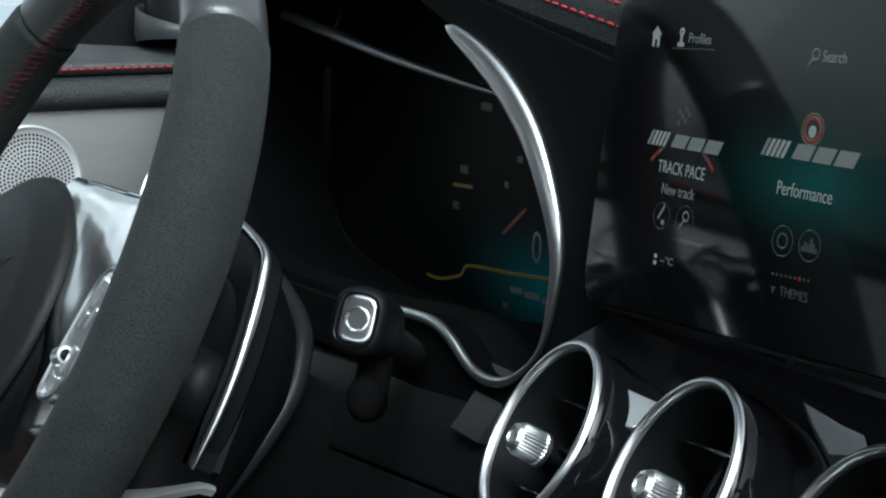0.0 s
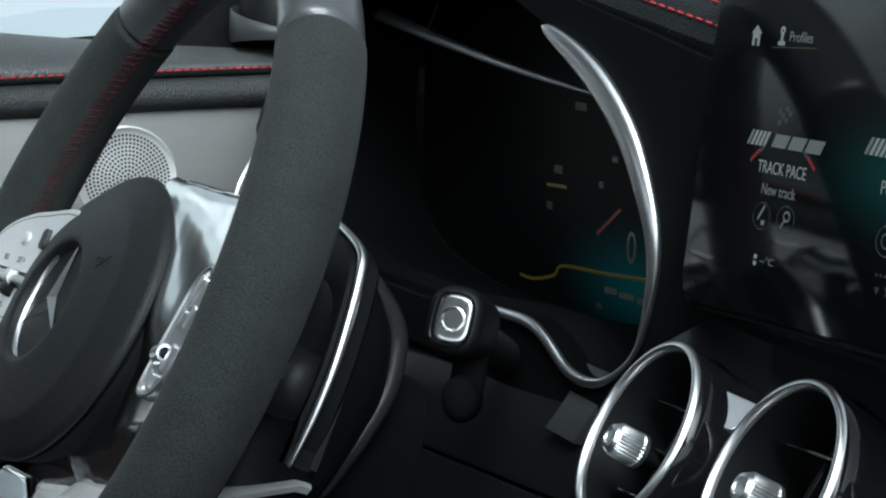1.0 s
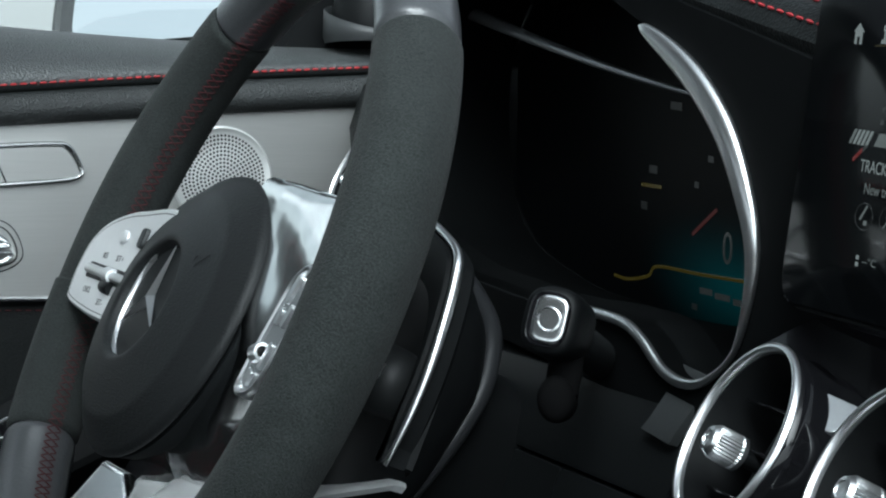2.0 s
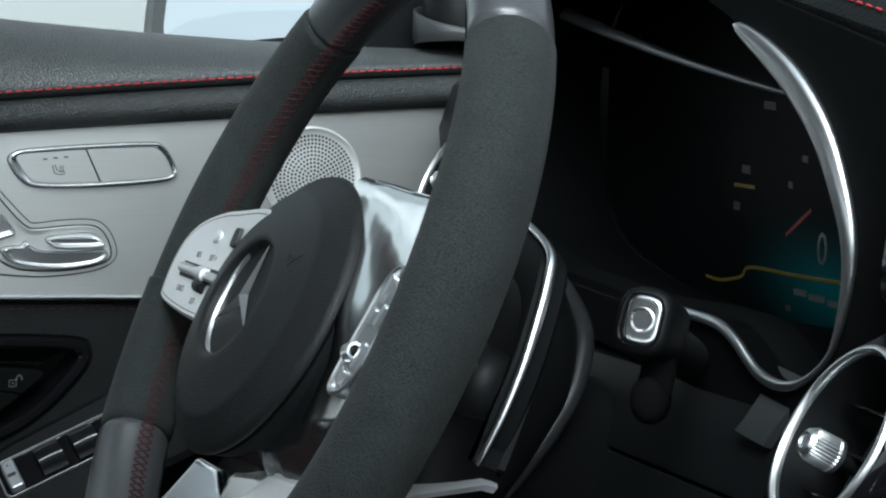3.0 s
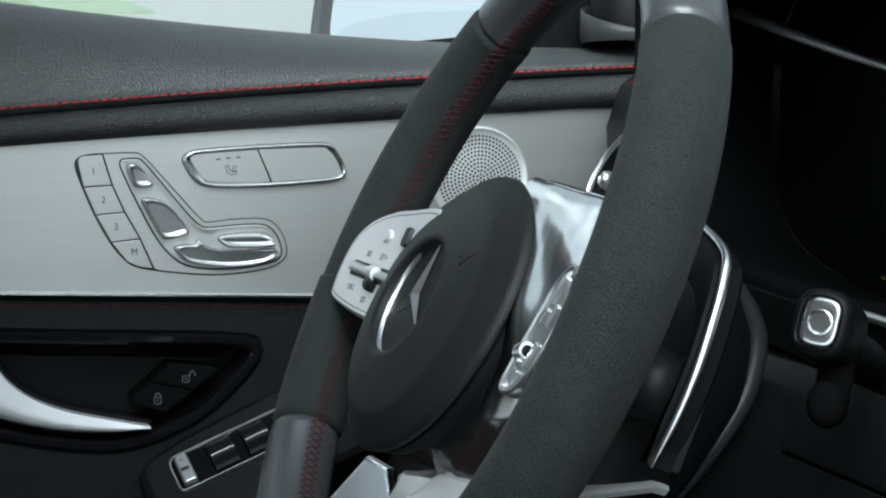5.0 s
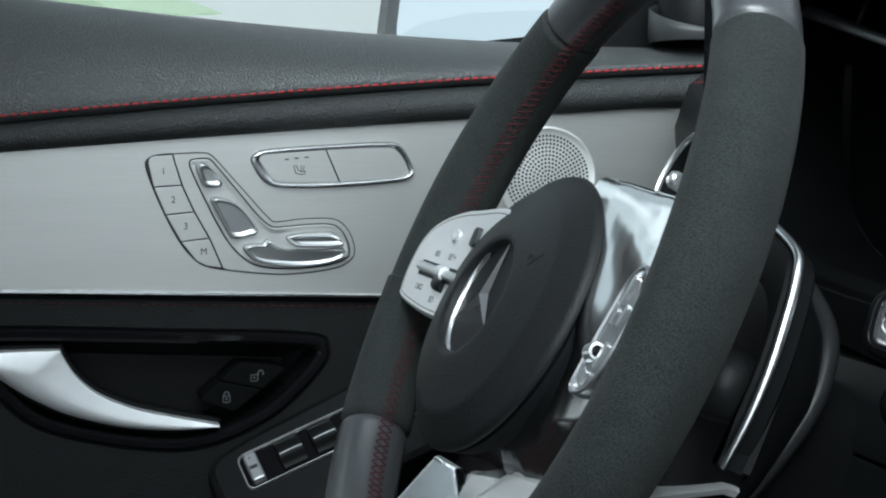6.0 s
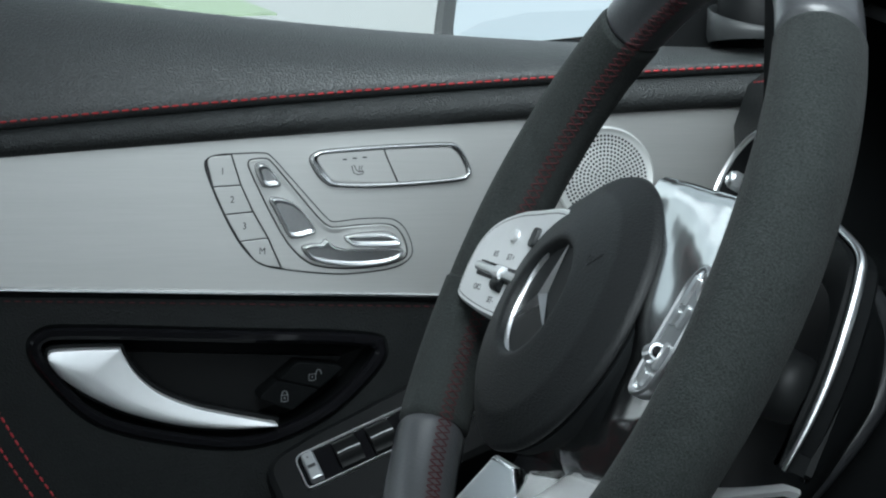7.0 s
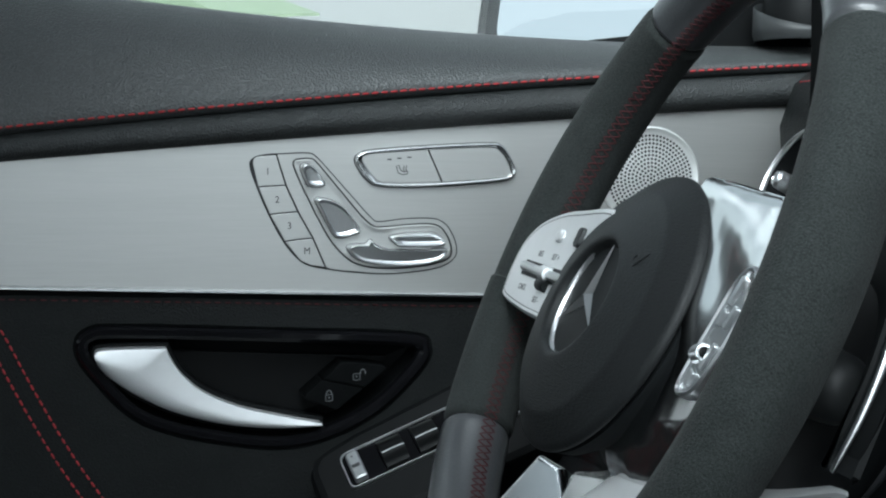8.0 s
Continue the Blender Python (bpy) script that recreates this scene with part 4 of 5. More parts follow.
# instrument surround
RIGHT = [(0.1499, 0.0979), (0.1745, 0.0885), (0.1965, 0.077), (0.2158, 0.0607), (0.2288, 0.0412), (0.2358, 0.0233), (0.2351, 0.0042), (0.2269, -0.0190), (0.2116, -0.0332), (0.1949, -0.0395), (0.1770, -0.0384), (0.1590, -0.0295), (0.1431, -0.0256), (0.1149, -0.0269)]
EDGE = spline(RIGHT, 6, False)
hole = EDGE + [Vector(p) for p in spline(((0.098, -0.0285), (0.05, -0.034), (0.0, -0.036), (-0.06, -0.036), (-0.13, -0.02), (-0.148, 0.035), (-0.13, 0.082), (-0.06, 0.118), (0.05, 0.122), (0.12, 0.108)), 5, False)]
outer = fillet([(-0.158, -0.062, 0.01), (0.276, -0.056, 0.01), (0.270, 0.091, 0.006), (0.150, 0.114, 0.01), (-0.05, 0.138, 0.01), (-0.158, 0.106, 0.01)], 4)
surround = thing("instrument_cluster", CLUSTER, "instrument display in a black surround with a chrome arc", "instrument cluster")
part("surround", holed(outer, hole, 0.030, -0.030, 0.0006), LINING, surround, "black plastic instrument surround")
part("tunnel", bowl(hole, [(0.0, -0.002), (0.0, -0.012), (-0.003, -0.030), (-0.010, -0.060), (-0.016, -0.089)], False), LINING, surround, "dark tunnel round the display")
# Metal strip stands in for the hood edge's highlight, thinning as it fades.
part("ridge", sweep(spline([(-0.152, 0.0949, -0.05), (-0.0889, 0.0863, -0.05), (0.0056, 0.0749, -0.05), (0.0948, 0.0668, -0.05), (0.150, 0.0635, -0.052)], 6, False), lambda i: (0.0042 - 0.00016 * i, 0.0042 - 0.00016 * i), n=16), DULL, surround, "metal strip for the highlight along the hood's edge")
up_ = EDGE[:46]
k_ = len(up_)


def arc_size(i):
    f = i / (k_ - 1)
    b = math.sin(math.pi * min(1.0, f * 1.03) ** 0.62)
    return 0.0010 + 0.0026 * b, 0.0006 + 0.0054 * b


part("chrome_arc", sweep([(p.x + 0.0003, p.y, 0.0015) for p in up_], arc_size, up=(0, 0, 1), n=18), RING, surround, "satin chrome arc", smooth=60)
part("lower_strip", sweep([(p.x, p.y + 0.0005, 0.0015) for p in EDGE[42:]], lambda i: (0.0009 + 0.0013 * min(1.0, i / 14), 0.0009 + 0.0015 * min(1.0, i / 14)), up=(0, 0, 1), n=12), RING, surround, "thin satin chrome strip")
display = part("display", slab(fillet([(-0.155, -0.070, 0.01), (0.26, -0.070, 0.01), (0.26, 0.10, 0.01), (-0.155, 0.10, 0.01)], 4), 0.004, 0.0005, -0.094),
               glow_mat("instrument_glow", (0.03, 0.40, 0.44), 0.026, (0.086, -0.028), (0.095, 0.040), 0.4, 0.1), surround, "dark instrument screen with a teal glow")


def lamp_mark(name, material, parent, x, y, w, h, z, turn=0.0):
    return part(name, box(-w / 2, w / 2, -h / 2, h / 2, 0, 0.0003), material, parent, "", pose(x, y, z, 0, 0, turn), smooth=0)


ZD = -0.0899
words("numeral", "0", 0.022, LIT_DIM, display, pose(0.0790, -0.0112, ZD), squeeze=0.85)
lamp_mark("needle", LIT_NEEDLE, display, 0.0581, -0.0010, 0.026, 0.0018, ZD, 36)
part("lit_line", sweep(spline([(-0.030, -0.043, ZD), (-0.0146, -0.0425, ZD), (0.0060, -0.0370, ZD), (0.0150, -0.0305, ZD), (0.0549, -0.0272, ZD), (0.0931, -0.0236, ZD), (0.125, -0.0210, ZD)], 6, False), (0.0003, 0.0010), up=(0, 0, 1), n=6), LIT_YELLOW, display)
for x, y, w, h in ((0.0285, 0.0525, 0.011, 0.0038), (0.0080, 0.0185, 0.008, 0.004), (-0.0001, -0.0012, 0.006, 0.004), (0.062, 0.030, 0.005, 0.003), (0.050, 0.016, 0.004, 0.003), (0.052, -0.044, 0.005, 0.003)):
    lamp_mark("lit_symbol", LIT_FAINT, display, x, y, w, h, ZD)
lamp_mark("lit_bar", LIT_YELLOW, display, 0.0065, 0.0099, 0.020, 0.0019, ZD, 3)
for x, w in ((0.062, 0.011), (0.0765, 0.013), (0.091, 0.010)):
    lamp_mark("lit_print", LIT_DIM, display, x, -0.0345, w, 0.0030, ZD, 4)


# knee panels
def knee(x0, x1, pts, name, label):
    part(name, loft([[(x, y + 0.10 * x, z) for y, z in pts] for x in (x0, x0 + 0.002, x1 - 0.002, x1)]), SOFT, dash, label, smooth=30)


knee(-0.15, 0.262, [(-0.062, -0.012), (-0.068, -0.001), (-0.102, 0.0145), (-0.1045, 0.0145), (-0.115, -0.07), (-0.07, -0.10)], "knee_panel", "soft dark panel under the instruments")
# Grey strip stands in for light on the knee panel, fitted to the view.
sheen_rows = [[(xa, y, z), (xb, y - 0.0005, z), (xb, y - 0.002, z - 0.004), (xa, y - 0.002, z - 0.004)] for xa, xb, y, z in ((0.172, 0.194, -0.0370, -0.0100), (0.175, 0.197, -0.0400, -0.0070), (0.1785, 0.1995, -0.0480, 0.0015), (0.1795, 0.2000, -0.0560, 0.0085), (0.1765, 0.1985, -0.0610, 0.0105))]
part("knee_sheen", loft(sheen_rows), GREY, dash, "grey strip that stands in for light on the knee panel", smooth=50)
low = [(-0.1065, 0.0155), (-0.19, 0.048), (-0.29, 0.062), (-0.36, -0.02), (-0.118, -0.07)]
knee(-0.15, 0.1165, low, "lower_knee_panel", "soft dark lower panel")
knee(0.118, 0.262, low, "lower_knee_panel", "soft dark lower panel")

# ---- centre display ----
SCREEN = frame_of((0.3750, 0.4913, 1.1008), -AX_L, AX_U * math.cos(radians(5.2)) + AX_F * math.sin(radians(5.2))) @ pose(0, 0, 0, 0, -12, 0) @ pose(0, 0, 0, -2, 0, 0) @ pose(0, 0, 0, 0, 0, 1.5) @ Matrix.Scale(0.972, 4)
screen = thing("centre_display", SCREEN, "wide black touch display with lit menu on the dashboard", "display")
S_OUT = fillet([(-0.0098, -0.0480, 0.013), (0.310, -0.0300, 0.011), (0.310, 0.090, 0.011), (-0.0104, 0.090, 0.011)], 8)
part("housing", plate(inset(S_OUT, -0.0012), [(0.006, -0.016), (0, -0.012), (0, -0.002), (0.0006, -0.0012)]), PLASTIC, screen, "black display housing")
pane = part("screen_glass", slab(S_OUT, 0.003, 0.0012, -0.0015), glow_mat("menu_glow", (0.02, 0.34, 0.31), 0.046, (0.1386, 0.0082), (0.076, 0.025), 0.055, 0.225), screen, "glossy black screen with a teal glow")
ZS = 0.00152


def at(x, y):
    """A place of the menu on the glass, stretched to fit the camera's view."""
    return x * (1.4618 - 1.21 * x + 0.204 * y) - 0.052 * y, y * (0.9977 - 0.8308 * x) + x * (0.0317 * x - 0.0029)


def grow(x):
    return 1.4614 - 2.421 * x, 0.996 - 0.8252 * x


def txt(s, x0, x1, y, size, m=None):
    """Lettering that fills the stretch x0 to x1."""
    (ax, ay), (bx, by) = at(x0, y), at(x1, y)
    ob = words("lit_text", s, size * grow(x0)[1], m or LIT, pane, pose((ax + bx) / 2, (ay + by) / 2, ZS, 0, 0, math.degrees(math.atan2(by - ay, bx - ax))), 0.00005)
    xs = [v.co.x for v in ob.data.vertices]
    k = math.hypot(bx - ax, by - ay) / (max(xs) - min(xs))
    for v in ob.data.vertices:
        v.co.x *= k


def mark(x, y, w, h, m=None, turn=0.0):
    (px, py), (kx, ky) = at(x, y), grow(x)
    return part("lit_mark", box(-w / 2 * kx, w / 2 * kx, -h / 2 * ky, h / 2 * ky, 0, 0.0001), m or LIT, pane, "", pose(px, py, ZS, 0, 0, turn * 0.85), smooth=0)


def slant(x, y, w, h, m=None, lean=0.3):
    """A lit bar whose sides lean."""
    quad = ((x - w / 2 - lean * h / 2, y - h / 2), (x + w / 2 - lean * h / 2, y - h / 2), (x + w / 2 + lean * h / 2, y + h / 2), (x - w / 2 + lean * h / 2, y + h / 2))
    part("lit_mark", slab([Vector(at(*p)) for p in quad], 0.0001, 0.00001, ZS), m or LIT, pane, smooth=0)


def ring_mark(x, y, r, w, m=None):
    (px, py), (kx, ky) = at(x, y), grow(x)
    part("lit_ring", sweep([(px + r * kx * math.cos(a), py + r * ky * math.sin(a), ZS) for a in np.linspace(0, 2 * math.pi, 28)[:-1]], (0.0001, w), closed=True, up=(0, 0, 1), n=4), m or LIT_DIM, pane)


txt("Profiles", 0.0359, 0.0475, 0.0475, 0.0048, LIT_SOFT)
txt("Search", 0.1002, 0.1102, 0.0455, 0.0050, LIT_SOFT)
txt("TRACK PACE", 0.0278, 0.0526, 0.0044, 0.0058)
txt("New track", 0.0311, 0.0484, -0.0027, 0.0052, LIT_SOFT)
txt("Performance", 0.0876, 0.1118, 0.0050, 0.0060)
txt("THEMES", 0.0947, 0.1072, -0.0253, 0.0042, LIT_DIM)
txt("--°C", 0.0350, 0.0418, -0.0258, 0.0034, LIT_SOFT)
mark(0.0323, -0.0250, 0.0014, 0.0014)
mark(0.0323, -0.0272, 0.0014, 0.0014)
part("home_symbol", slab([Vector(at(*p)) for p in ((0.0165, 0.0437), (0.0177, 0.0437), (0.0177, 0.0462), (0.0191, 0.0462), (0.0191, 0.0437), (0.0203, 0.0437), (0.0203, 0.0478), (0.0212, 0.0478), (0.0184, 0.0507), (0.0157, 0.0478), (0.0165, 0.0478))], 0.0001, 0.00002, ZS), LIT, pane)
ring_mark(0.0320, 0.0494, 0.0009, 0.0005, LIT)
mark(0.0320, 0.0472, 0.0012, 0.0030)
mark(0.0320, 0.0452, 0.0034, 0.0014)
mark(0.0385, 0.0441, 0.0225, 0.0003, LIT_YELLOW)
ring_mark(0.0970, 0.0460, 0.0016, 0.00028, LIT_SOFT)
mark(0.0953, 0.0438, 0.0030, 0.0006, LIT_SOFT, 50)
# maker's badges as plain bars
for x0, y0, k in ((0.0222, 0.0136, 1.0), (0.0802, 0.0168, 1.08)):
    for i in range(5):
        slant(x0 + 0.0021 * i * k, y0, 0.0013 * k, 0.0050 * k, LIT if i else LIT_SOFT, 0.5)
    for dx, w in ((0.0158, 0.0072), (0.0243, 0.0072), (0.0330, 0.0076)):
        slant(x0 + dx * k, y0, w * k, 0.0044 * k, LIT_SOFT, 0.5)
for i in range(4):
    for j in range(3):
        if (i + j) % 2 == 0:
            mark(0.0360 + 0.0017 * i, 0.0195 + 0.0019 * j + 0.0005 * i, 0.0016, 0.0018, LIT_DIM)
for x, y, t in ((0.0256, 0.0078, 38), (0.0545, 0.0082, -38)):
    mark(x, y, 0.0050, 0.0014, LIT_RED, t)
    mark(x + (0.0032 if t > 0 else -0.0032), y + 0.0024, 0.0030, 0.0014, LIT_DIM, t)
ring_mark(0.0998, 0.0238, 0.0047, 0.0004, LIT_YELLOW)
ring_mark(0.0998, 0.0238, 0.0035, 0.0006, LIT_RED)
ring_mark(0.0998, 0.0232, 0.0010, 0.0008, LIT)
for x, y in ((0.0930, -0.0104), (0.1050, -0.0100)):
    ring_mark(x, y, 0.0046, 0.00018)
ring_mark(0.0930, -0.0104, 0.0022, 0.00028)
for i, h in enumerate((0.0016, 0.0030, 0.0024, 0.0042, 0.0028, 0.0015)):
    mark(0.1020 + 0.0012 * i, -0.0120 + h / 2, 0.0010, h, LIT_DIM)
for x, y in ((0.0328, -0.0116), (0.0452, -0.0110)):
    ring_mark(x, y, 0.0044, 0.00014)
ring_mark(0.0456, -0.0100, 0.0015, 0.0003, LIT_SOFT)
mark(0.0441, -0.0124, 0.0030, 0.0006, LIT_SOFT, 55)
mark(0.0325, -0.0104, 0.0044, 0.0010, LIT_SOFT, 58)
mark(0.0338, -0.0136, 0.0016, 0.0016, LIT_SOFT)
for i in range(9):
    mark(0.0906 + 0.0020 * i, -0.0207 + 0.00008 * i, 0.0012 if i == 6 else 0.0008, 0.0012 if i == 6 else 0.0008, LIT_RED if i == 6 else LIT_DIM)
part("lit_mark", slab([Vector(at(*p)) for p in ((0.0906, -0.0244), (0.0926, -0.0244), (0.0916, -0.0266))], 0.0001, 0.00001, ZS), LIT_DIM, pane, smooth=0)

# ---- centre air vents ----


def vent_frame(x, y, z, yaw=-14.0, tilt=30.0):
    a, t = radians(yaw), radians(tilt)
    f, l = AX_F * math.cos(a) + AX_L * math.sin(a), AX_L * math.cos(a) - AX_F * math.sin(a)
    return frame_of((x, y, z), -l, AX_U * math.cos(t) + f * math.sin(t))


def air_vent(m, label, r=0.0335, group="round air vents"):
    v = thing("air_vent", m, label, "air vent", group)
    part("ring", lathe([(r - 0.0030, -0.003), (r - 0.0028, 0.0024), (r - 0.0025, 0.0038), (r - 0.0019, 0.0045), (r - 0.0009, 0.0045), (r - 0.0003, 0.0040), (r, 0.0026), (r - 0.0006, 0.0020)], 96, cap=False), RING, v, "satin chrome ring", smooth=40)
    part("barrel", lathe([(r - 0.0012, 0.0022), (r - 0.0005, 0.0016), (r - 0.0004, -0.0035), (r - 0.0008, -0.0060), (r - 0.0012, -0.0145), (r - 0.0014, -0.0240)], 96, cap=False), GLOSS, v, "gloss black collar", smooth=50)
    part("throat", lathe([(r - 0.0031, 0.0015), (r - 0.0036, -0.001), (r - 0.0052, -0.010), (r - 0.0090, -0.030), (0.001, -0.031)], 96, cap=False), PLASTIC, v, "dark vent throat")
    for y in (0.0138, -0.0021, -0.0188):
        w = math.sqrt(max(1e-6, (r - 0.0068) ** 2 - y * y))
        part("slat", box(-w, w, y - 0.0007, y + 0.0007, -0.016, -0.005, 0.0005, 1), GLOSS, v, "", pose(0, 0, 0, 0, 0, 8.5))
    part("bar", box(-0.0012, 0.0012, -(r - 0.008), r - 0.008, -0.020, -0.010, 0.0005, 1), PLASTIC, v)
    bm = bmesh.new()
    n = 30
    rings = []
    for rad, z, rib in ((0.0062, -0.004, 0), (0.0082, -0.003, 0), (0.0084, -0.001, 0.0), (0.0080, 0.000, 0.0004), (0.0076, 0.009, 0.0004), (0.0070, 0.0105, 0), (0.0058, 0.0125, 0), (0.0040, 0.0130, 0), (0.0034, 0.0122, 0), (0.001, 0.0120, 0)):
        rings.append([bm.verts.new(((rad + rib * (1 if j % 2 else -1)) * math.cos(math.pi * j / n), (rad + rib * (1 if j % 2 else -1)) * math.sin(math.pi * j / n), z)) for j in range(2 * n)])
    for a, b in zip(rings, rings[1:]):
        for j in range(2 * n):
            bm.faces.new((a[j - 1], a[j], b[j], b[j - 1]))
    bm.faces.new(rings[-1])
    part("knob", bm, RING, v, "ribbed silver adjuster knob", Matrix.Translation((0.0012, -0.0050, 0.001)) @ Matrix.Diagonal((0.72, 0.72, 0.80, 1)), smooth=25)
    part("stem", lathe([(0.003, -0.02), (0.003, -0.002)], 12), PLASTIC, v, "", pose(0.0012, -0.0050, 0))
    return v


V1 = air_vent(vent_frame(0.346, 0.4895, 1.0128), "round air vent with a satin chrome ring and silver knob")
STEP = Vector((0.3429, 0.4231, 1.0088)) - Vector((0.345, 0.4911, 1.0137))
for k, shift in ((1, (0, 0, 0)), (2, (0, -0.0055, -0.0048))):
    copy_thing(V1, CAR @ vent_frame(*(Vector((0.346, 0.4895, 1.0128)) + k * STEP + Vector(shift))))
copy_thing(V1, CAR @ vent_frame(0.432, 1.000, 1.096, 0.0))["label"] = "round air vent with a chrome ring near the door"
console = thing("console_panel", vent_frame(0.358, 0.43, 1.006, 0.0), "gloss black console panel round the air vents", "console panel")
C_OUT = fillet([(-0.104, -0.25, 0.02), (0.30, -0.25, 0.02), (0.30, 0.0480, 0.008), (-0.070, 0.0425, 0.02), (-0.098, 0.020, 0.02)], 6)
HUBS = [Vector((-0.0591 + 0.0681 * k, -0.0076 + 0.0040 * k)) for k in range(3)]
HUBS[2] += Vector((0.0055, -0.0056))
openings = [[c + 0.0318 * Vector((math.cos(a), math.sin(a))) for a in np.linspace(0, 2 * math.pi, 49)[:-1]] for c in HUBS]
part("panel", pierced(C_OUT, openings, 0.030, -0.028, 0.002), GLOSS, console, "gloss black panel", smooth=30)
# Plates stand in for window reflections on the panel, shaped to fit the view.
for place, reflection_plate in ((pose(-0.0305, 0.0099, 0.0095, -22, 24, 0), [(-0.0110, 0.0080, 0.001), (0.0070, 0.0085, 0.001), (0.0105, 0.0050, 0.001), (0.0040, -0.0040, 0.002), (-0.0050, -0.0050, 0.001)]),
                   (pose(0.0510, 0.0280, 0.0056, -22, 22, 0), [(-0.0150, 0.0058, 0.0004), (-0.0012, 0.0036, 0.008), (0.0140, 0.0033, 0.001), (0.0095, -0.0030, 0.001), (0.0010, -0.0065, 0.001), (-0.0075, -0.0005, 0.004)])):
    part("reflection_plate", slab(fillet(reflection_plate, 3), 0.006, 0.0005, -0.006), DULL, console, "grey metal plate that stands in for a window reflection", place)

# ---- corner of door and dashboard ----
cup = bmesh.new()
cup_rings = []
for r_, low, rise in ((0.0335, -0.004, 0.0), (0.0350, 0.001, 0.0), (0.0344, 0.003, 0.022), (0.0334, 0.0034, 0.0225), (0.0318, 0.0028, 0.0215), (0.0315, 0.0, 0.0)):
    cup_rings.append([cup.verts.new((r_ * math.cos(q), r_ * math.sin(q), low + rise * (0.5 - 0.5 * math.cos(q + 1.4)))) for q in np.linspace(0, 2 * math.pi, 57)[:-1]])
for a, b in zip(cup_rings, cup_rings[1:]):
    for j in range(56):
        cup.faces.new((a[j - 1], a[j], b[j], b[j - 1]))
tw = part("tweeter", cup, GREY, door, "grey slanted cup of the corner loudspeaker", DOOR.inverted() @ frame_of((0.4960, 1.128, 1.1945), (1, 0, 0), (0, 1, 0)), 60)
part("tweeter_mesh", lathe([(0.0285, 0.002), (0.0292, 0.010), (0.027, 0.030), (0.022, 0.042), (0.012, 0.048), (0.001, 0.049)], 40), PLASTIC, tw, "black mesh loudspeaker dome")
sail = fillet([(0.415, 0.150, 0.004), (0.53, 0.150, 0.004), (0.53, 0.33, 0.004), (0.500, 0.33, 0.01), (0.462, 0.232, 0.02), (0.430, 0.208, 0.02)], 5)
part("corner_panel", plate(sail, [(0.003, -0.060), (0, -0.056), (0, -0.050), (0.003, -0.047)]), PLASTIC, door, "black triangular corner panel of the window")
end = thing("dashboard_end", pose(0, 0, 0), "padded black leather end of the dashboard beside the door", "dashboard")
part("pad", loft([[(0.470 + dx, y, z) for dx, z in ((0.0, 1.03), (-0.010, 1.10), (-0.012, 1.13), (-0.002, 1.158), (0.014, 1.170), (0.08, 1.176), (0.10, 1.03))] for y in (1.010, 1.014, 1.074, 1.080)]), NAPPA, end, smooth=60)
tagged(part("stitching", stitches([(0.4695, y, 1.1592) for y in np.linspace(1.012, 1.078, 14)], 0.004, 0.002, 0.00055), RED, end, "row of red thread stitches"), kind="stuff")

# ---- window, mirror and the rest of the car body ----
win = part("window_1", box(-0.55, 0.60, 1.1775, 1.1815, 1.15, 1.45), GLASS, None, m=CAR, smooth=0)
win.visible_shadow = False
tagged(win, "clear side window of the driver's door", "window", kind="structure")
MIRROR = frame_of((0.516, 1.715, 1.305), (0.6, -1, 0), (0.16, 0.09, 1))
mirror = thing("door_mirror", MIRROR, "dark framed outside mirror of the car reflecting bright sky", "mirror")
M_OUT = fillet([(-0.115, -0.075, 0.03), (0.115, -0.070, 0.03), (0.115, 0.07, 0.03), (-0.115, 0.075, 0.03)], 6)
part("housing", plate(inset(M_OUT, -0.032), [(0.03, -0.11), (0.008, -0.06), (0, -0.01), (0.002, 0.004), (0.008, 0.006), (0.012, 0.002)]), SOFT, mirror, "dark housing", smooth=60)
part("mirror_glass", slab(M_OUT, 0.003, 0.0005, 0.0012), mat("mirror_silver", (0.86, 0.90, 0.93), 0.01, 1.0, vary=0), mirror, "mirror glass")
part("foot", sweep([(0.08, -0.05, -0.04), (0.20, -0.10, 0.0), (0.42, -0.20, 0.24), (0.46, -0.22, 0.30)], (0.03, 0.02), n=14), SOFT, mirror)
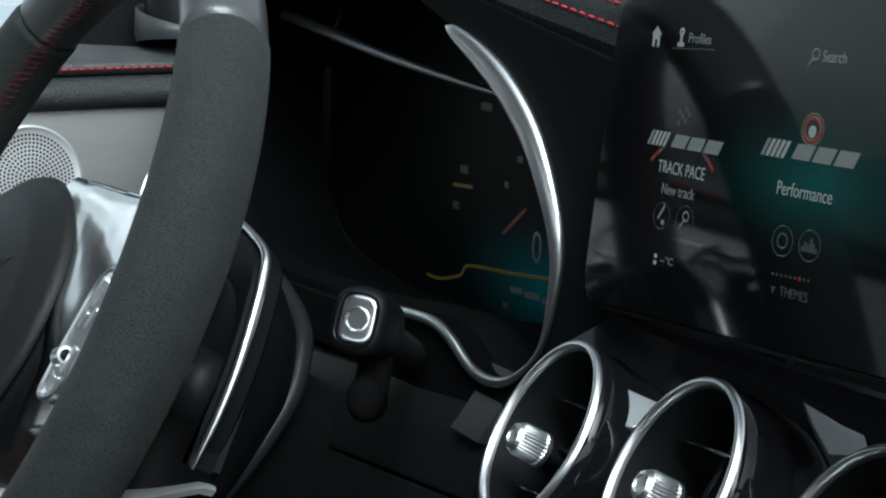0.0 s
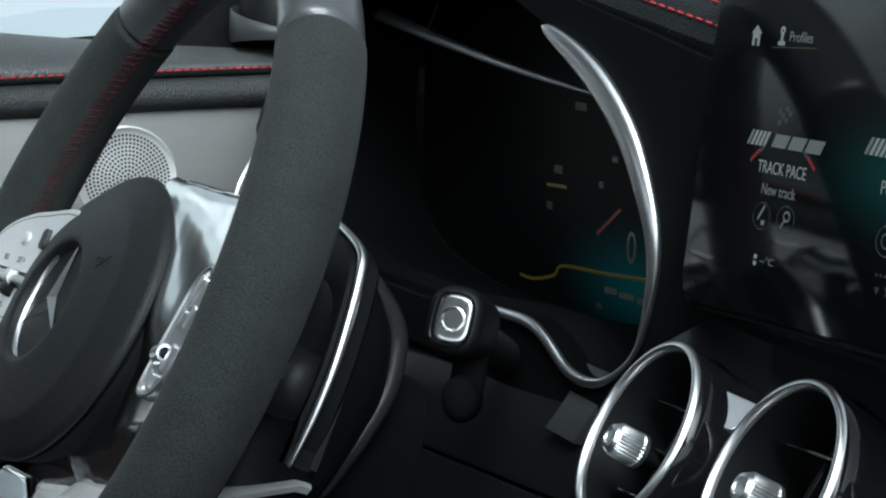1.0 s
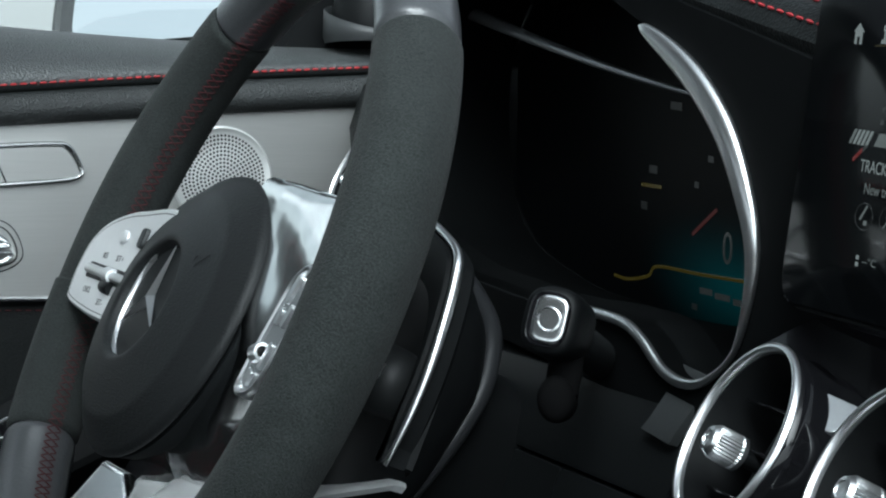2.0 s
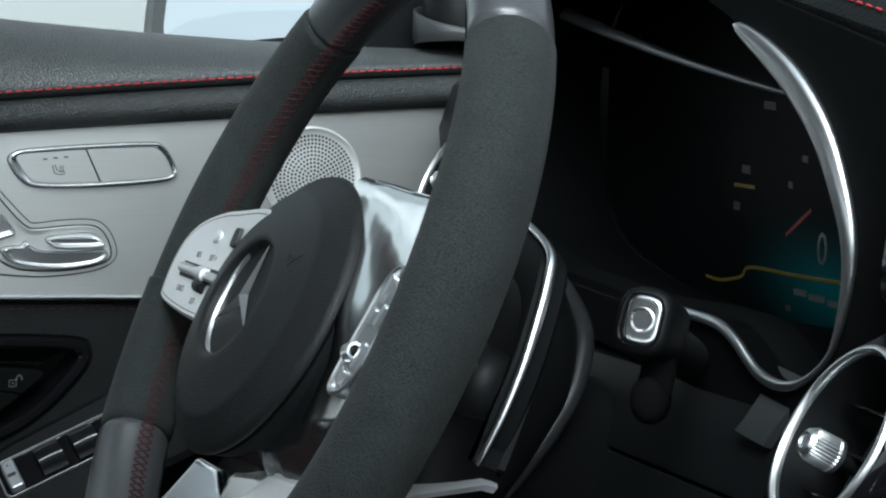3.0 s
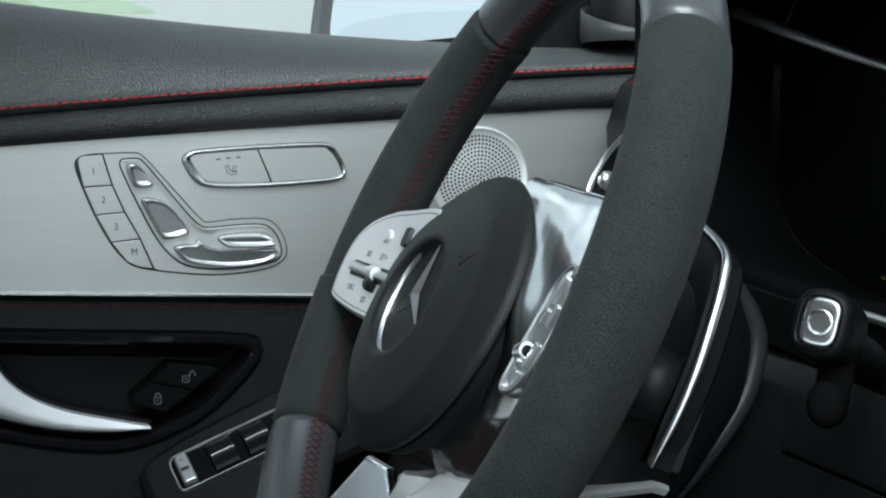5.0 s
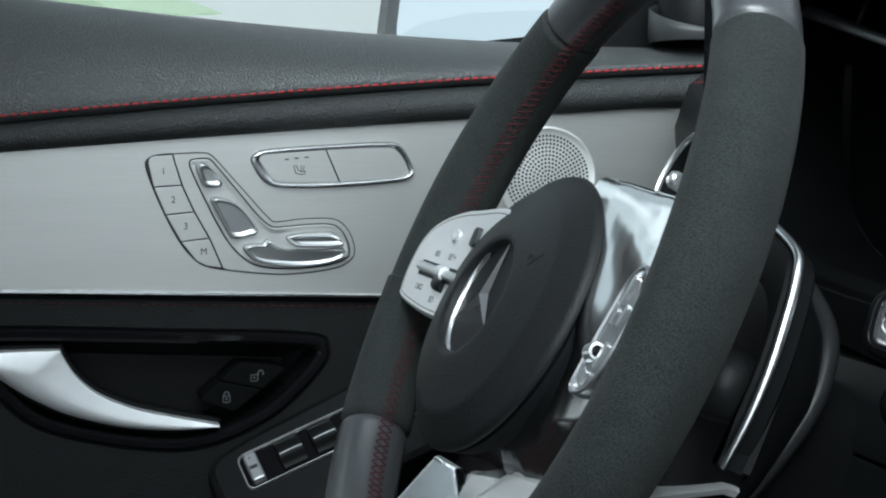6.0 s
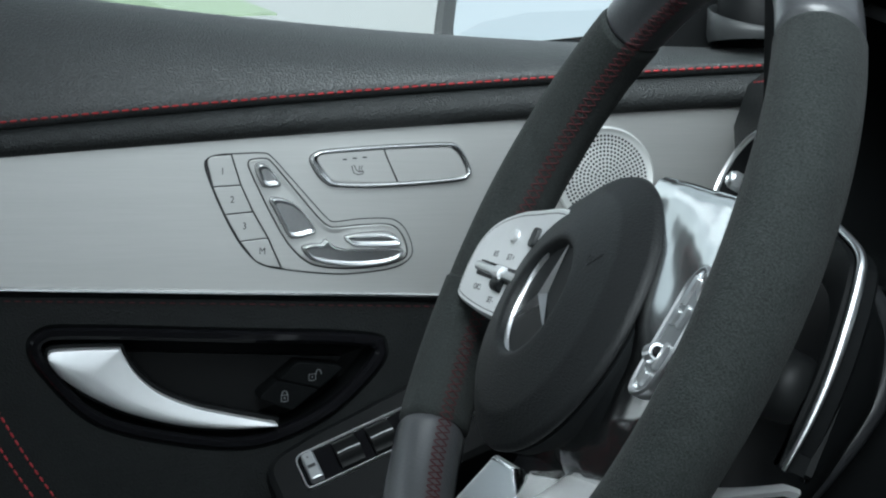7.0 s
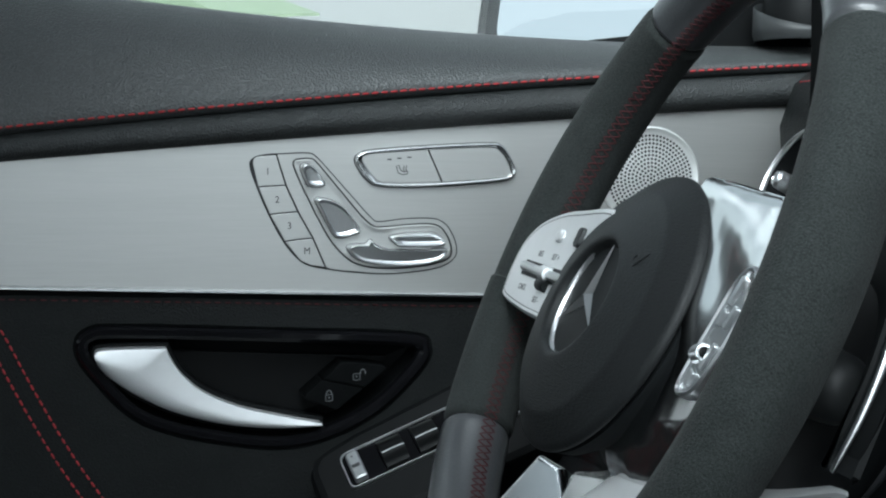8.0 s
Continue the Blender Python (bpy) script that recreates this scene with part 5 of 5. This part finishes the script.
# Unseen cabin shell, added and sized to shape the light and reflections.
for name, b, m, lab, cat in (
        ("ceiling", box(-1.6, -0.08, -0.60, 0.98, 1.49, 1.52), CLOTH, "unseen black cloth headliner, cut short to let light in", "ceiling"),
        ("floor", box(-1.6, 0.98, -0.70, 1.20, 0.40, 0.44), SOFT, "unseen dark car floor", "floor"),
        ("wall_rear", box(-1.66, -1.60, -0.70, 1.20, 0.42, 1.20), SOFT, "unseen dark rear of the cabin", "wall"),
        ("wall_right", box(-1.6, 0.98, -0.78, -0.72, 0.40, 1.06), SOFT, "unseen dark wall that blocks light from the passenger side", "wall"),
        ("wall_front", box(0.98, 1.02, -0.70, 1.20, 0.40, 1.16), SOFT, "unseen dark bulkhead", "wall")):
    tagged(part(name, b, m, None, smooth=0), lab, cat, kind="structure")
# Unseen pillars, added to close the cabin and darken its reflections.
for name, pts in (("pillar_1", [(0.66, 1.13, 1.18), (0.38, 1.05, 1.36), (0.10, 0.97, 1.50)]), ("pillar_2", [(0.66, -0.72, 1.18), (0.38, -0.66, 1.36), (0.10, -0.60, 1.50)]),
                  ("pillar_3", [(-0.62, 1.17, 0.45), (-0.66, 1.13, 1.15), (-0.72, 0.99, 1.47)]),
                  ):
    tagged(part(name, sweep(spline(pts, 8, False), (0.045, 0.03), n=14), CLOTH, None), "unseen cloth covered roof pillar", "pillar", kind="structure")
# Unseen rail, drawn low to keep the sky's reflection off the console panel.
rail = loft([[(x, 0.90, 1.515), (x, 0.96, 1.488), (x, 1.03, 1.400 - d), (x, 1.085, 1.285 - d), (x, 1.105, 1.285 - d), (x, 1.10, 1.43), (x, 0.96, 1.53)] for x, d in ((-1.6, 0.0), (-0.6, 0.0), (-0.1, 0.0), (0.12, 0.01), (0.26, 0.05))])
tagged(part("pillar_4", rail, CLOTH, None, smooth=40), "unseen black roof rail that keeps sky out of the reflections", "pillar", kind="structure")
skin = part("body_side", box(-0.66, 0.66, 1.20, 1.26, 0.35, 1.165, 0.02, 2), PAINT, None, m=CAR)
tagged(skin, "silver painted outer skin of the car door", "car body", kind="structure")

# ---- outside ----
GROUND = mat("pale_paving", (0.27, 0.27, 0.265), 0.85, grain=0.3, scale=30, vary=0.15)
g = part("ground", box(-600, 600, -600, 600, -0.3, 0.0), GROUND, None, smooth=0)
tagged(g, "pale paved yard", "ground", kind="structure")
LAWN = mat("green_lawn", (0.20, 0.255, 0.16), 0.9, grain=0.4, scale=40, vary=0.35)
bm = box(-40, 2.6, 33, 90, -0.1, 0.05)
tagged(part("lawn", bm, LAWN, None, smooth=0), "strip of green lawn beyond the yard", "lawn", kind="structure")
